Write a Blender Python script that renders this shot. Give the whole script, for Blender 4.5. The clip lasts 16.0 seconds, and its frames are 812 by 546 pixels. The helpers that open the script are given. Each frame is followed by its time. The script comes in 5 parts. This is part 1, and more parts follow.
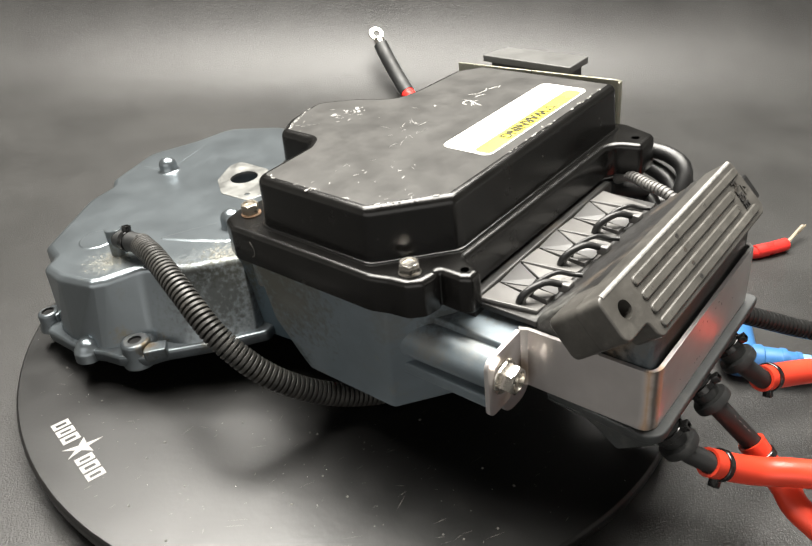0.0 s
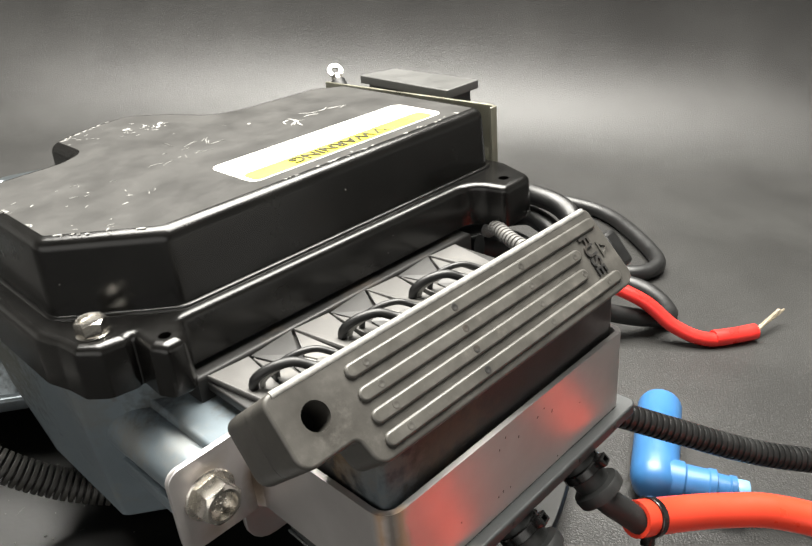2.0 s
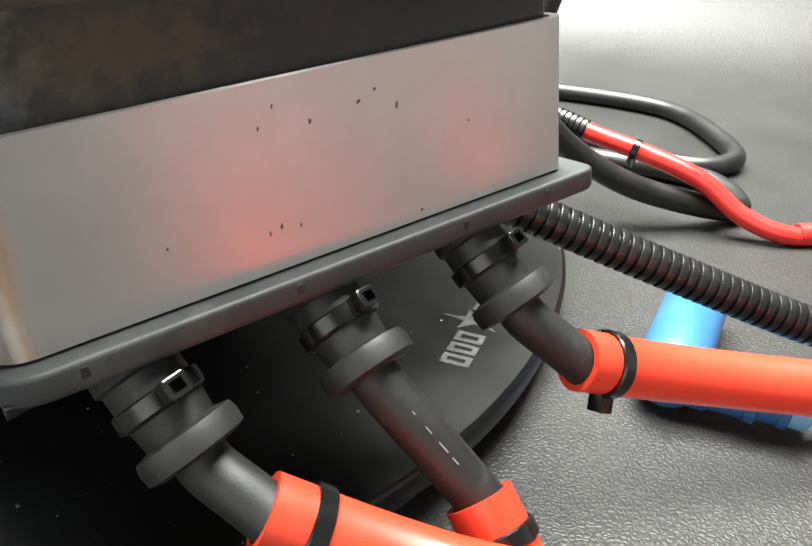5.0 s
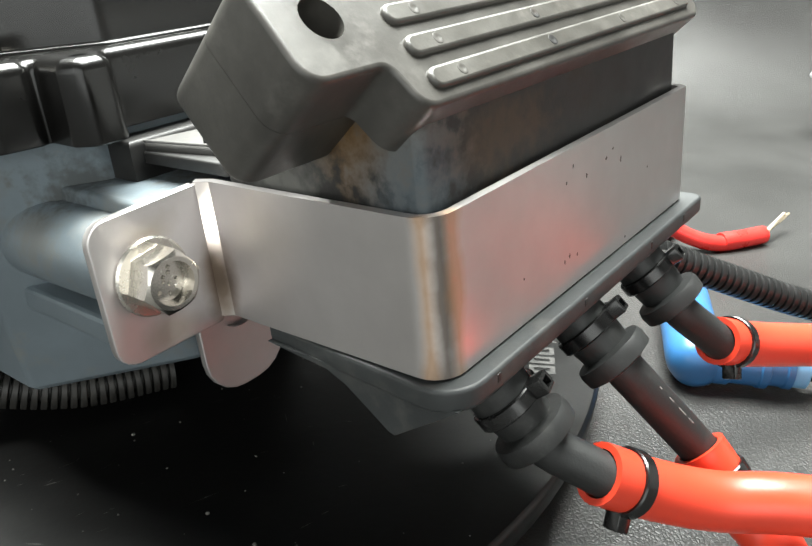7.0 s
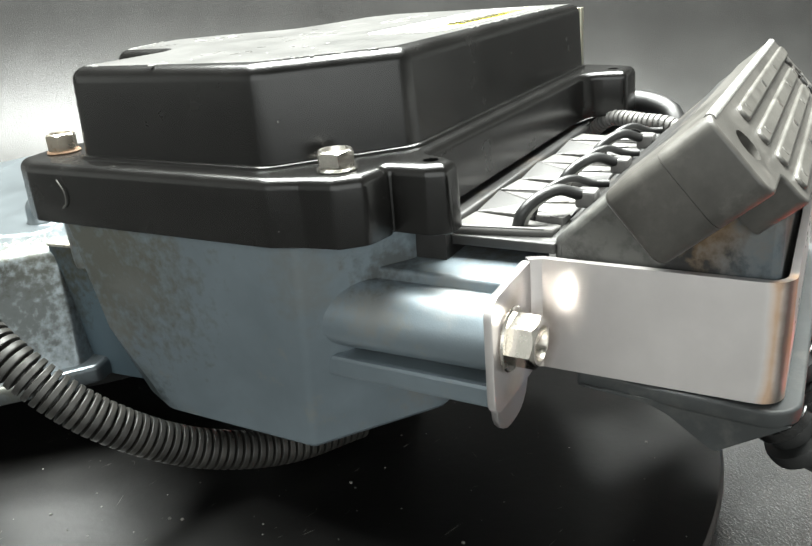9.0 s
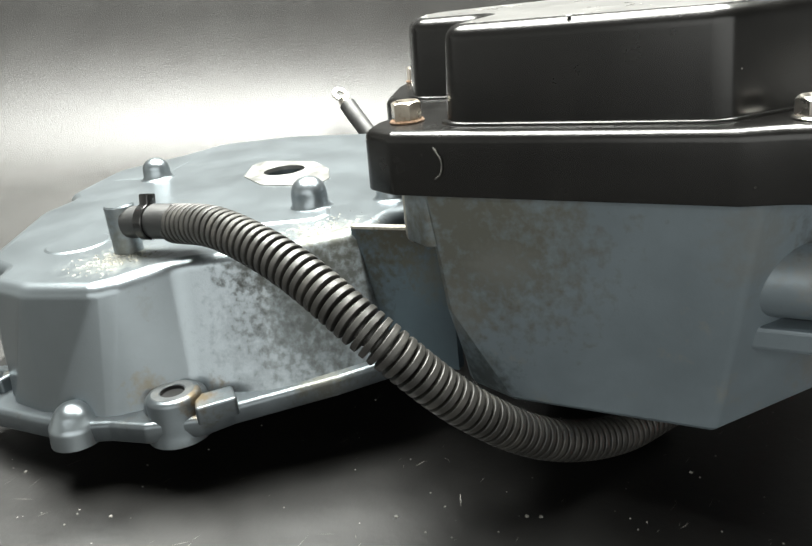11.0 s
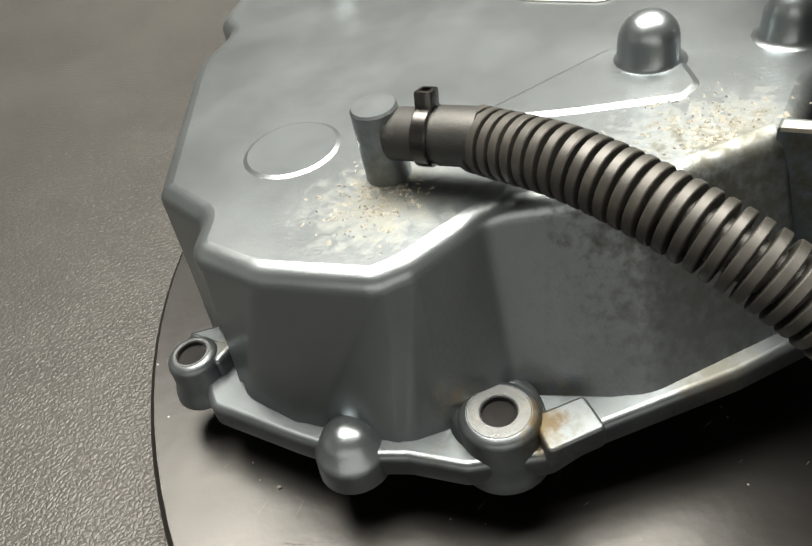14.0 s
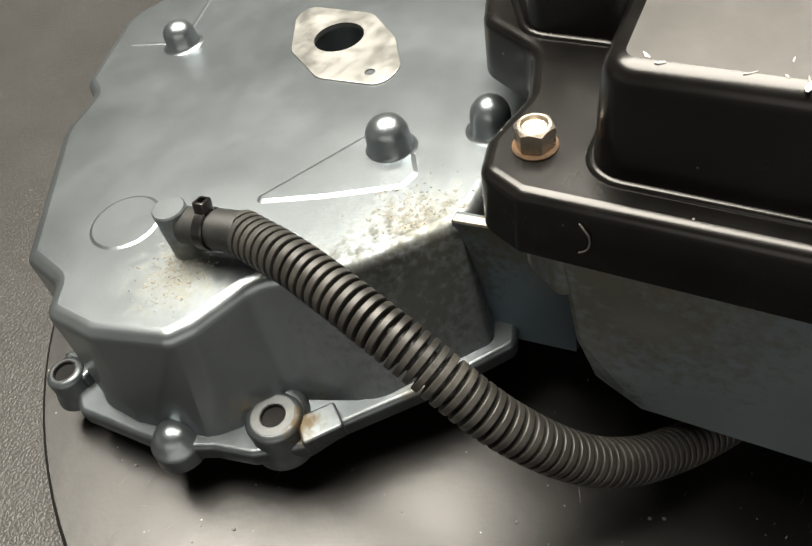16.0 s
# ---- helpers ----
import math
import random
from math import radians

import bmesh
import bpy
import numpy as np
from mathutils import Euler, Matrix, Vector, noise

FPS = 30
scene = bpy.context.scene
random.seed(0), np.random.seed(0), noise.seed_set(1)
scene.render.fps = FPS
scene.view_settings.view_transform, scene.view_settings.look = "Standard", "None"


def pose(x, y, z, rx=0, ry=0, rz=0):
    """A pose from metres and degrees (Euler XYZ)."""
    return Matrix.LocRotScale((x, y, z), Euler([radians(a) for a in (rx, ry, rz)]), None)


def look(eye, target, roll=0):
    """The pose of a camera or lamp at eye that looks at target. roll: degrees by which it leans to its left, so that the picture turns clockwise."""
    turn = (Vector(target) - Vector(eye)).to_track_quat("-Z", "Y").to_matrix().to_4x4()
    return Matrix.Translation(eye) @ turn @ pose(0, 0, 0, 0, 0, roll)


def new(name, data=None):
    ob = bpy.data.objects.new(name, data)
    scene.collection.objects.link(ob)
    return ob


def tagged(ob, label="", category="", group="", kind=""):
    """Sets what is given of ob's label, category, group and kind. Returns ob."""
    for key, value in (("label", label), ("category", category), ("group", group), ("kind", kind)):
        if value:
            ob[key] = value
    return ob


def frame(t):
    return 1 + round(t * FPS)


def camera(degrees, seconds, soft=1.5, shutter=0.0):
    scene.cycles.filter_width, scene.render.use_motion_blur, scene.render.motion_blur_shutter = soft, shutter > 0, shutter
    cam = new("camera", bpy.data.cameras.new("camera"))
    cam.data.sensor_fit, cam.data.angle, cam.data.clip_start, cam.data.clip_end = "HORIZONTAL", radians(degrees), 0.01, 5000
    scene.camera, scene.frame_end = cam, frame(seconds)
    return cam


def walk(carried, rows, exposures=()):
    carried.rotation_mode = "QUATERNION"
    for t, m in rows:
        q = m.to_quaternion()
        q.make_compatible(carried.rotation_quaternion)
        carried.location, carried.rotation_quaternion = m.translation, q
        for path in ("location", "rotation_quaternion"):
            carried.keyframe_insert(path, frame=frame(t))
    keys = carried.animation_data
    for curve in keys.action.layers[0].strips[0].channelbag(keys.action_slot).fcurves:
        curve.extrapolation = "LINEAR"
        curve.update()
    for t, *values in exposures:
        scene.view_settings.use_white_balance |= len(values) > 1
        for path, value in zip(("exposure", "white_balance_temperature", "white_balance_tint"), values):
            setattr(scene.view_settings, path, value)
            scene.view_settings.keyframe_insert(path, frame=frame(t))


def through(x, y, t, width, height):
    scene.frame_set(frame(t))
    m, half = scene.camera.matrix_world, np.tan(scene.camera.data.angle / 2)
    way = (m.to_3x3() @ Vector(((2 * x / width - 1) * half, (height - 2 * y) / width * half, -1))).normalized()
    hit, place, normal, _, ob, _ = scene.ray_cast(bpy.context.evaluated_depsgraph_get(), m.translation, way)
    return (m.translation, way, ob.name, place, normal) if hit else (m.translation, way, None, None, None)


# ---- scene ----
cam = camera(56.8, 16.0)
PATH = [
    (0, (0.003, 0.001, 0.289), (-0.026, 1.665, -0.82), -0.1),
    (0.5, (0.007, 0.006, 0.29), (0.013, 1.711, -0.757), 0.7),
    (1, (0.039, 0.022, 0.276), (-0.039, 1.723, -0.772), 0.5),
    (1.5, (0.081, 0.051, 0.261), (0.024, 1.787, -0.731), 2.2),
    (2, (0.109, 0.088, 0.241), (-0.062, 1.826, -0.734), 1.3),
    (2.5, (0.134, 0.108, 0.215), (-0.21, 1.864, -0.678), 1.3),
    (3, (0.15, 0.124, 0.195), (-0.257, 1.869, -0.694), 1.4),
    (3.5, (0.165, 0.139, 0.171), (-0.359, 1.858, -0.707), -0.4),
    (4, (0.173, 0.152, 0.148), (-0.359, 1.823, -0.812), -0.7),
    (6.5, (0.126, 0.129, 0.127), (-0.008, 1.898, -0.795), 1.5),
    (7, (0.09, 0.106, 0.143), (0.075, 1.918, -0.703), 0.5),
    (7.5, (0.065, 0.093, 0.154), (0.108, 1.913, -0.675), 0.4),
    (8, (0.043, 0.085, 0.16), (0.168, 1.914, -0.64), 0.9),
    (8.5, (0.017, 0.081, 0.163), (0.195, 1.912, -0.62), 0.1),
    (9, (-0.012, 0.084, 0.161), (0.292, 1.913, -0.587), 1.2),
    (9.5, (-0.039, 0.088, 0.16), (0.327, 1.91, -0.581), 0.7),
    (10, (-0.066, 0.094, 0.155), (0.276, 1.93, -0.561), 0.8),
    (12.5, (-0.17, 0.151, 0.129), (0.151, 1.985, -0.601), -2.5),
    (13, (-0.174, 0.166, 0.126), (0.091, 1.963, -0.711), -3.2),
    (13.5, (-0.178, 0.202, 0.129), (-0.001, 1.875, -0.952), -3.2),
    (14, (-0.172, 0.234, 0.15), (-0.086, 1.707, -1.2), -6.4),
    (14.5, (-0.167, 0.246, 0.162), (-0.076, 1.547, -1.354), -5.7),
    (15, (-0.151, 0.242, 0.176), (0.034, 1.461, -1.399), -3.1),
    (15.5, (-0.135, 0.232, 0.194), (0.058, 1.486, -1.352), -4.8),
    (16, (-0.122, 0.207, 0.212), (0.012, 1.511, -1.298), -6.2),
]
EXPOSE = [(0, 0.1, 6700, 8), (2, 0.16, 6650, 7), (3, 0.31, 6700, 7), (3.5, 0.35, 6700, 6), (4, 0.6, 6600, 5), (6.5, 0.95, 6300, 3), (8, 1.15, 6250, 2), (10, 1.1, 6300, 2), (12.5, 0.5, 6700, 7), (13.5, 0.28, 6900, 7), (14.5, -0.24, 7300, 8), (15, -0.34, 7300, 8), (16, -0.25, 7200, 8)]
walk(cam, [(t, look(eye, target, roll)) for t, eye, target, roll in PATH], EXPOSE)

# ---- world and lights ----
world = bpy.data.worlds.new("studio")
scene.world = world
world.use_nodes = True
world.node_tree.nodes["Background"].inputs[0].default_value = (0.9, 0.95, 1.0, 1)
world.node_tree.nodes["Background"].inputs[1].default_value = 0.03


def area_lamp(name, eye, target, sx, sy, watts, colour=(1, 1, 1)):
    data = bpy.data.lights.new(name, "AREA")
    data.shape, data.size, data.size_y, data.energy, data.color = "RECTANGLE", sx, sy, watts, colour
    ob = new(name, data)
    ob.matrix_world = look(eye, target)
    return ob


area_lamp("softbox_top", (-0.08, 0.74, 1.27), (-0.08, 0.62, 0.0), 1.3, 0.95, 130, (1.0, 0.97, 0.93))
# added unseen fill lamp that brightens the front-facing sides
area_lamp("fill_front", (-0.25, -1.75, 0.80), (0.0, 0.3, 0.1), 3.8, 1.3, 22, (1.0, 0.97, 0.95))

# ---- materials ----
def material(name, colour, rough=0.5, metal=0.0, vary=0.15, scale=60.0, bump=0.0, bump_scale=400.0,
             stain=None, stain_amount=0.0, stain_scale=25.0, rough_vary=0.1, specks=0.0, stain_rough=None,
             cells=False, bump_far=0.0003, ior=1.5, spots=(), brushed=0.0, ragged=260.0):
    """Two scales of colour noise, roughness noise, an optional stain colour, dust specks and a fine bump."""
    mat = bpy.data.materials.new(name)
    mat.use_nodes = True
    nt = mat.node_tree
    n, l = nt.nodes, nt.links
    bsdf = n["Principled BSDF"]
    bsdf.inputs["Metallic"].default_value = metal
    bsdf.inputs["IOR"].default_value = ior
    if brushed:
        bsdf.inputs["Anisotropic"].default_value, bsdf.inputs["Anisotropic Rotation"].default_value = brushed, 0.25
        tan = n.new("ShaderNodeTangent")
        tan.direction_type, tan.axis = "RADIAL", "Z"
        l.new(tan.outputs["Tangent"], bsdf.inputs["Tangent"])
    co = n.new("ShaderNodeTexCoord")

    def noise_node(sc, detail=5.0, rgh=0.6):
        t = n.new("ShaderNodeTexNoise")
        t.inputs["Scale"].default_value, t.inputs["Detail"].default_value, t.inputs["Roughness"].default_value = sc, detail, rgh
        l.new(co.outputs["Object"], t.inputs["Vector"])
        return t

    def ramp(src, a, b, va=0.0, vb=1.0):
        r = n.new("ShaderNodeMapRange")
        r.inputs["From Min"].default_value, r.inputs["From Max"].default_value = a, b
        r.inputs["To Min"].default_value, r.inputs["To Max"].default_value = va, vb
        l.new(src, r.inputs["Value"])
        return r.outputs["Result"]

    def mix(fac, a, b):
        m = n.new("ShaderNodeMix")
        m.data_type = "RGBA"
        if isinstance(fac, float):
            m.inputs["Factor"].default_value = fac
        else:
            l.new(fac, m.inputs["Factor"])
        for sock, v in ((m.inputs["A"], a), (m.inputs["B"], b)):
            if isinstance(v, tuple):
                sock.default_value = (*v, 1)
            else:
                l.new(v, sock)
        return m.outputs["Result"]

    fine, broad = noise_node(scale * 6), noise_node(scale)
    dark = tuple(c * (1 - vary) for c in colour)
    light = tuple(min(1.0, c * (1 + vary)) for c in colour)
    col = mix(ramp(broad.outputs["Fac"], 0.3, 0.7), dark, light)
    col = mix(ramp(fine.outputs["Fac"], 0.35, 0.75, 0.0, 0.6 * min(1.0, vary * 3)), col, dark)
    rough_out = ramp(broad.outputs["Fac"], 0.3, 0.7, max(0.02, rough - rough_vary), min(1.0, rough + rough_vary))
    if stain is not None:
        st = noise_node(stain_scale, 9.0, 0.72)
        fac = ramp(st.outputs["Fac"], 0.62 - 0.22 * stain_amount, 0.72 - 0.12 * stain_amount, 0.0, min(1.0, 0.4 + stain_amount))
        col = mix(fac, col, stain)
        if stain_rough is not None:
            m = n.new("ShaderNodeMix")
            l.new(fac, m.inputs["Factor"])
            l.new(rough_out, m.inputs["A"])
            m.inputs["B"].default_value = stain_rough
            rough_out = m.outputs["Result"]
    for place, size, tint, strength, axes in spots:
        # a stain with a place and a ragged edge of its own
        sub = n.new("ShaderNodeVectorMath")
        sub.operation = "SUBTRACT"
        l.new(co.outputs["Object"], sub.inputs[0])
        sub.inputs[1].default_value = place
        mul3 = n.new("ShaderNodeVectorMath")
        mul3.operation = "MULTIPLY"
        l.new(sub.outputs[0], mul3.inputs[0])
        mul3.inputs[1].default_value = tuple(a / size for a in axes)
        length = n.new("ShaderNodeVectorMath")
        length.operation = "LENGTH"
        l.new(mul3.outputs[0], length.inputs[0])
        rag = noise_node(ragged, 9.0, 0.58 if ragged > 100 else 0.5)
        addm = n.new("ShaderNodeMath")
        addm.operation = "MULTIPLY_ADD"
        l.new(rag.outputs["Fac"], addm.inputs[0])
        addm.inputs[1].default_value = 1.9
        l.new(length.outputs["Value"], addm.inputs[2])
        fac = ramp(addm.outputs[0], 1.15, 1.75, strength, 0.0)
        col = mix(fac, col, tint)
        m = n.new("ShaderNodeMix")
        l.new(fac, m.inputs["Factor"])
        l.new(rough_out, m.inputs["A"])
        m.inputs["B"].default_value = 0.62
        rough_out = m.outputs["Result"]
    if specks:
        sp = n.new("ShaderNodeTexVoronoi")
        sp.inputs["Scale"].default_value = 260.0
        l.new(co.outputs["Object"], sp.inputs["Vector"])
        gate = noise_node(90.0, 3.0)
        near = ramp(sp.outputs["Distance"], 0.05, 0.085, 1.0, 0.0)
        some = ramp(gate.outputs["Fac"], 0.66 - 0.14 * specks, 0.68 - 0.14 * specks)
        mul = n.new("ShaderNodeMath")
        mul.operation = "MULTIPLY"
        l.new(near, mul.inputs[0])
        l.new(some, mul.inputs[1])
        col = mix(mul.outputs[0], col, (0.5, 0.49, 0.46))
    l.new(col, bsdf.inputs["Base Color"])
    l.new(rough_out, bsdf.inputs["Roughness"])
    if bump:
        if cells:
            tex = n.new("ShaderNodeTexVoronoi")
            tex.feature = "DISTANCE_TO_EDGE"
            tex.inputs["Scale"].default_value = bump_scale
            warp = noise_node(bump_scale * 0.6, 2.0)
            add = n.new("ShaderNodeVectorMath")
            add.operation = "MULTIPLY_ADD"
            l.new(warp.outputs["Color"], add.inputs[0])
            add.inputs[1].default_value = (1.2 / bump_scale,) * 3
            l.new(co.outputs["Object"], add.inputs[2])
            l.new(add.outputs[0], tex.inputs["Vector"])
            height = ramp(tex.outputs["Distance"], 0.0, 0.25)
        else:
            height = noise_node(bump_scale, 6.0).outputs["Fac"]
        b = n.new("ShaderNodeBump")
        b.inputs["Strength"].default_value, b.inputs["Distance"].default_value = bump, bump_far
        l.new(height, b.inputs["Height"])
        l.new(b.outputs["Normal"], bsdf.inputs["Normal"])
    return mat


leather = material("black_leatherette", (0.027, 0.0266, 0.0257), 0.37, ior=1.345, vary=0.2, scale=9, bump=0.27, bump_scale=640, cells=True, rough_vary=0.05, bump_far=0.0004)
disc_black = material("turntable_black", (0.0034, 0.0033, 0.0031), 0.35, vary=0.3, scale=22, bump=0.13, bump_scale=210, bump_far=0.0007, rough_vary=0.06, specks=0.4, ior=1.47,
                      stain=(0.014, 0.0135, 0.012), stain_amount=0.12, stain_scale=18, stain_rough=0.38)
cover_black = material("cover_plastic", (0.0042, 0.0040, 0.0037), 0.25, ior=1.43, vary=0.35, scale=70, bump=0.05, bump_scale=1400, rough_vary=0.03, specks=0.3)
# scuffed top: base colour also lifted to paint the overhead sheen
cover_top_sheen = material("scuffed_cover_plastic_with_sheen", (0.034, 0.033, 0.031), 0.42, vary=0.3, scale=55, bump=0.04, bump_scale=1400, rough_vary=0.05, specks=0.3,
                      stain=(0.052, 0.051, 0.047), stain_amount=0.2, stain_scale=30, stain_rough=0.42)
# inner-wall spots: olive grime, made darker to paint the wall's dim reflection
cast_grey = material("cast_aluminium", (0.205, 0.231, 0.248), 0.31, ragged=380.0, metal=0.9, vary=0.07, scale=35, bump=0.14, bump_scale=1500, rough_vary=0.025,
                     stain=(0.15, 0.14, 0.115), stain_amount=0.03, stain_scale=22, stain_rough=0.6,
                     spots=(((-0.020, 0.1885, 0.0806), 0.0200, (0.115, 0.11, 0.08), 0.55, (1, 1, 1)), ((0.018, 0.131, 0.0806), 0.0225, (0.10, 0.094, 0.066), 0.5, (1, 1, 1)),
                            ((-0.004, 0.142, 0.077), 0.021, (0.035, 0.033, 0.024), 0.65, (1, 1, 1.5)), ((-0.027, 0.152, 0.043), 0.008, (0.15, 0.10, 0.04), 0.8, (1, 1, 1)),
                            ((0.009, 0.131, 0.064), 0.034, (0.040, 0.038, 0.027), 0.65, (1, 1, 0.8)), ((-0.004, 0.140, 0.050), 0.030, (0.08, 0.085, 0.086), 0.35, (1, 1, 0.5)), ((-0.034, 0.172, 0.046), 0.009, (0.2, 0.17, 0.12), 0.7, (1, 1, 1))))
case_grey = material("painted_casting", (0.142, 0.172, 0.193), 0.40, metal=0.3, vary=0.16, scale=26, bump=0.15, bump_scale=1300, rough_vary=0.06,
                     stain=(0.19, 0.185, 0.16), stain_amount=0.18, stain_scale=70, stain_rough=0.6, ragged=300.0,
                     spots=(((0.004, 0.076, 0.086), 0.048, (0.088, 0.084, 0.064), 0.85, (1, 1, 1.1)), ((0.004, 0.070, 0.078), 0.014, (0.15, 0.155, 0.15), 0.5, (1, 1, 1.3)),
                            ((0.008, 0.082, 0.062), 0.011, (0.13, 0.128, 0.11), 0.6, (1, 1, 0.7)), ((0.020, 0.110, 0.074), 0.020, (0.085, 0.07, 0.045), 0.85, (1, 1, 1.2)),
                            ((0.006, 0.006, 0.088), 0.016, (0.13, 0.135, 0.13), 0.55, (1, 1, 0.8)), ((0.012, -0.010, 0.080), 0.014, (0.17, 0.17, 0.16), 0.7, (1, 1, 1)),
                            ((0.013, 0.078, 0.040), 0.014, (0.050, 0.062, 0.062), 0.85, (1, 1, 0.8)), ((0.020, 0.112, 0.060), 0.010, (0.16, 0.15, 0.12), 0.7, (1, 1, 1.6)),
                            ((0.035, -0.012, 0.045), 0.014, (0.17, 0.17, 0.16), 0.6, (1, 1, 1)), ((0.045, -0.030, 0.084), 0.015, (0.10, 0.09, 0.07), 0.8, (1, 1, 1)),
                            ((0.030, -0.008, 0.0868), 0.014, (0.05, 0.050, 0.046), 0.7, (0.7, 1, 1)), ((0.020, -0.030, 0.084), 0.012, (0.20, 0.205, 0.2), 0.7, (1, 1, 1))))
slate = material("slate_blue_casting", (0.060, 0.086, 0.104), 0.48, metal=0.25, vary=0.16, scale=40, bump=0.18, bump_scale=1300, rough_vary=0.06, ragged=420.0,
                 spots=(((0.021, 0.110, 0.081), 0.026, (0.048, 0.044, 0.028), 0.9, (0.7, 1, 1.1)), ((0.021, 0.098, 0.066), 0.014, (0.085, 0.088, 0.075), 0.6, (1, 1, 1)), ((0.021, 0.122, 0.060), 0.012, (0.03, 0.03, 0.022), 0.7, (1, 1, 0.6))))
machined = material("machined_aluminium", (0.31, 0.312, 0.30), 0.40, metal=0.9, vary=0.1, scale=90, bump=0.05, bump_scale=2200,
                    stain=(0.40, 0.38, 0.32), stain_amount=0.02, stain_scale=140)
cast_dull = material("dull_cast_aluminium", (0.115, 0.131, 0.142), 0.36, metal=0.85, vary=0.12, scale=60, bump=0.1, bump_scale=1500, rough_vary=0.05,
                     stain=(0.075, 0.068, 0.048), stain_amount=0.32, stain_scale=90, stain_rough=0.6, ragged=420.0,
                     spots=(((-0.0335, 0.1530, 0.0440), 0.0085, (0.085, 0.060, 0.028), 0.85, (1, 1, 1)), ((-0.0060, 0.1270, 0.0400), 0.016, (0.07, 0.062, 0.04), 0.6, (1, 1, 1))))
spot_grey = material("dull_machined_aluminium", (0.105, 0.111, 0.114), 0.46, metal=0.8, vary=0.25, scale=160, bump=0.25, bump_scale=1800, stain=(0.16, 0.15, 0.12), stain_amount=0.3, stain_scale=150)
ledge_metal = material("worn_casting_edge", (0.34, 0.325, 0.28), 0.5, metal=0.4, vary=0.3, scale=150, bump=0.3, bump_scale=1500, stain=(0.10, 0.08, 0.05), stain_amount=0.3, stain_scale=160)
corroded = material("white_corrosion", (0.18, 0.176, 0.155), 0.8, vary=0.45, scale=160, bump=0.8, bump_scale=1600, bump_far=0.0006,
                    stain=(0.22, 0.20, 0.14), stain_amount=0.4, stain_scale=150)
grime = material("olive_grime", (0.15, 0.135, 0.085), 0.85, vary=0.5, scale=250, bump=0.5, bump_scale=2500)
stainless = material("stainless_steel", (0.58, 0.552, 0.546), 0.35, metal=0.9, brushed=0.75, ragged=50.0, vary=0.10, scale=28, rough_vary=0.0,
                     spots=(((0.0341, -0.1008, 0.075), 0.0034, (0.42, 0.27, 0.16), 0.8, (1, 1, 0.015)), ((0.0360, -0.1029, 0.075), 0.0036, (0.15, 0.125, 0.105), 0.85, (1, 1, 0.015)),
                            ((0.0385, -0.1040, 0.075), 0.0034, (0.46, 0.31, 0.20), 0.8, (1, 1, 0.015)),
                            ((0.0330, -0.0465, 0.068), 0.0065, (0.16, 0.10, 0.05), 0.8, (1, 1, 0.35)), ((0.020, -0.0460, 0.084), 0.012, (0.30, 0.24, 0.17), 0.6, (1, 1, 2.0)),
                            ((0.020, -0.0460, 0.062), 0.010, (0.34, 0.27, 0.19), 0.5, (1, 1, 2.0))))
zinc = material("zinc_plated_steel", (0.62, 0.59, 0.54), 0.24, metal=1.0, vary=0.1, scale=120, bump=0.05, bump_scale=2500)
rusty = material("rusty_zinc", (0.48, 0.43, 0.36), 0.30, metal=0.9, vary=0.15, scale=150, bump=0.12, bump_scale=1800,
                 stain=(0.24, 0.14, 0.07), stain_amount=0.12, stain_scale=190, stain_rough=0.8)
rust = material("brown_rust", (0.13, 0.075, 0.04), 0.85, vary=0.5, scale=250, bump=0.6, bump_scale=2500)
fuse_plastic = material("fuse_cover_plastic", (0.052, 0.049, 0.044), 0.40, vary=0.35, scale=70, bump=0.10, bump_scale=1300, rough_vary=0.09,
                        stain=(0.085, 0.08, 0.072), stain_amount=0.35, stain_scale=75, stain_rough=0.5)
worn_plastic = material("worn_rib_plastic", (0.058, 0.055, 0.049), 0.40, vary=0.3, scale=110, bump=0.12, bump_scale=1100, rough_vary=0.1,
                        stain=(0.11, 0.102, 0.09), stain_amount=0.3, stain_scale=120, stain_rough=0.45)
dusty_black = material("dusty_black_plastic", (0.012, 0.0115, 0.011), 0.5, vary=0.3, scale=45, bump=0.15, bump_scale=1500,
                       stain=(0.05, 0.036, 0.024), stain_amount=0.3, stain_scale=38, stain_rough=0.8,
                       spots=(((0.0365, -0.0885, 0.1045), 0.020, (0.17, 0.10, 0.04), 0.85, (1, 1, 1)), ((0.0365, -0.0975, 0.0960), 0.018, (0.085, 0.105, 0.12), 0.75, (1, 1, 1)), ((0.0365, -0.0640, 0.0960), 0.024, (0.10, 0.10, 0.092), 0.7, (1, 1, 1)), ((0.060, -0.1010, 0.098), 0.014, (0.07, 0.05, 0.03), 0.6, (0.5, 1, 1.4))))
tray_grey = material("blue_grey_plastic", (0.030, 0.033, 0.034), 0.55, vary=0.25, scale=50, bump=0.12, bump_scale=1200,
                     stain=(0.062, 0.062, 0.058), stain_amount=0.35, stain_scale=60, stain_rough=0.6)
rubber = material("black_rubber", (0.0085, 0.009, 0.009), 0.55, vary=0.2, scale=80, bump=0.2, bump_scale=1500,
                  stain=(0.034, 0.034, 0.032), stain_amount=0.35, stain_scale=70, stain_rough=0.7)
conduit_black = material("corrugated_plastic", (0.019, 0.0182, 0.0162), 0.50, vary=0.3, scale=70, bump=0.1, bump_scale=1500,
                         stain=(0.042, 0.039, 0.033), stain_amount=0.42, stain_scale=90, stain_rough=0.62)
new_conduit = material("clean_corrugated_plastic", (0.007, 0.007, 0.007), 0.40, vary=0.2, scale=70, bump=0.08, bump_scale=1500)
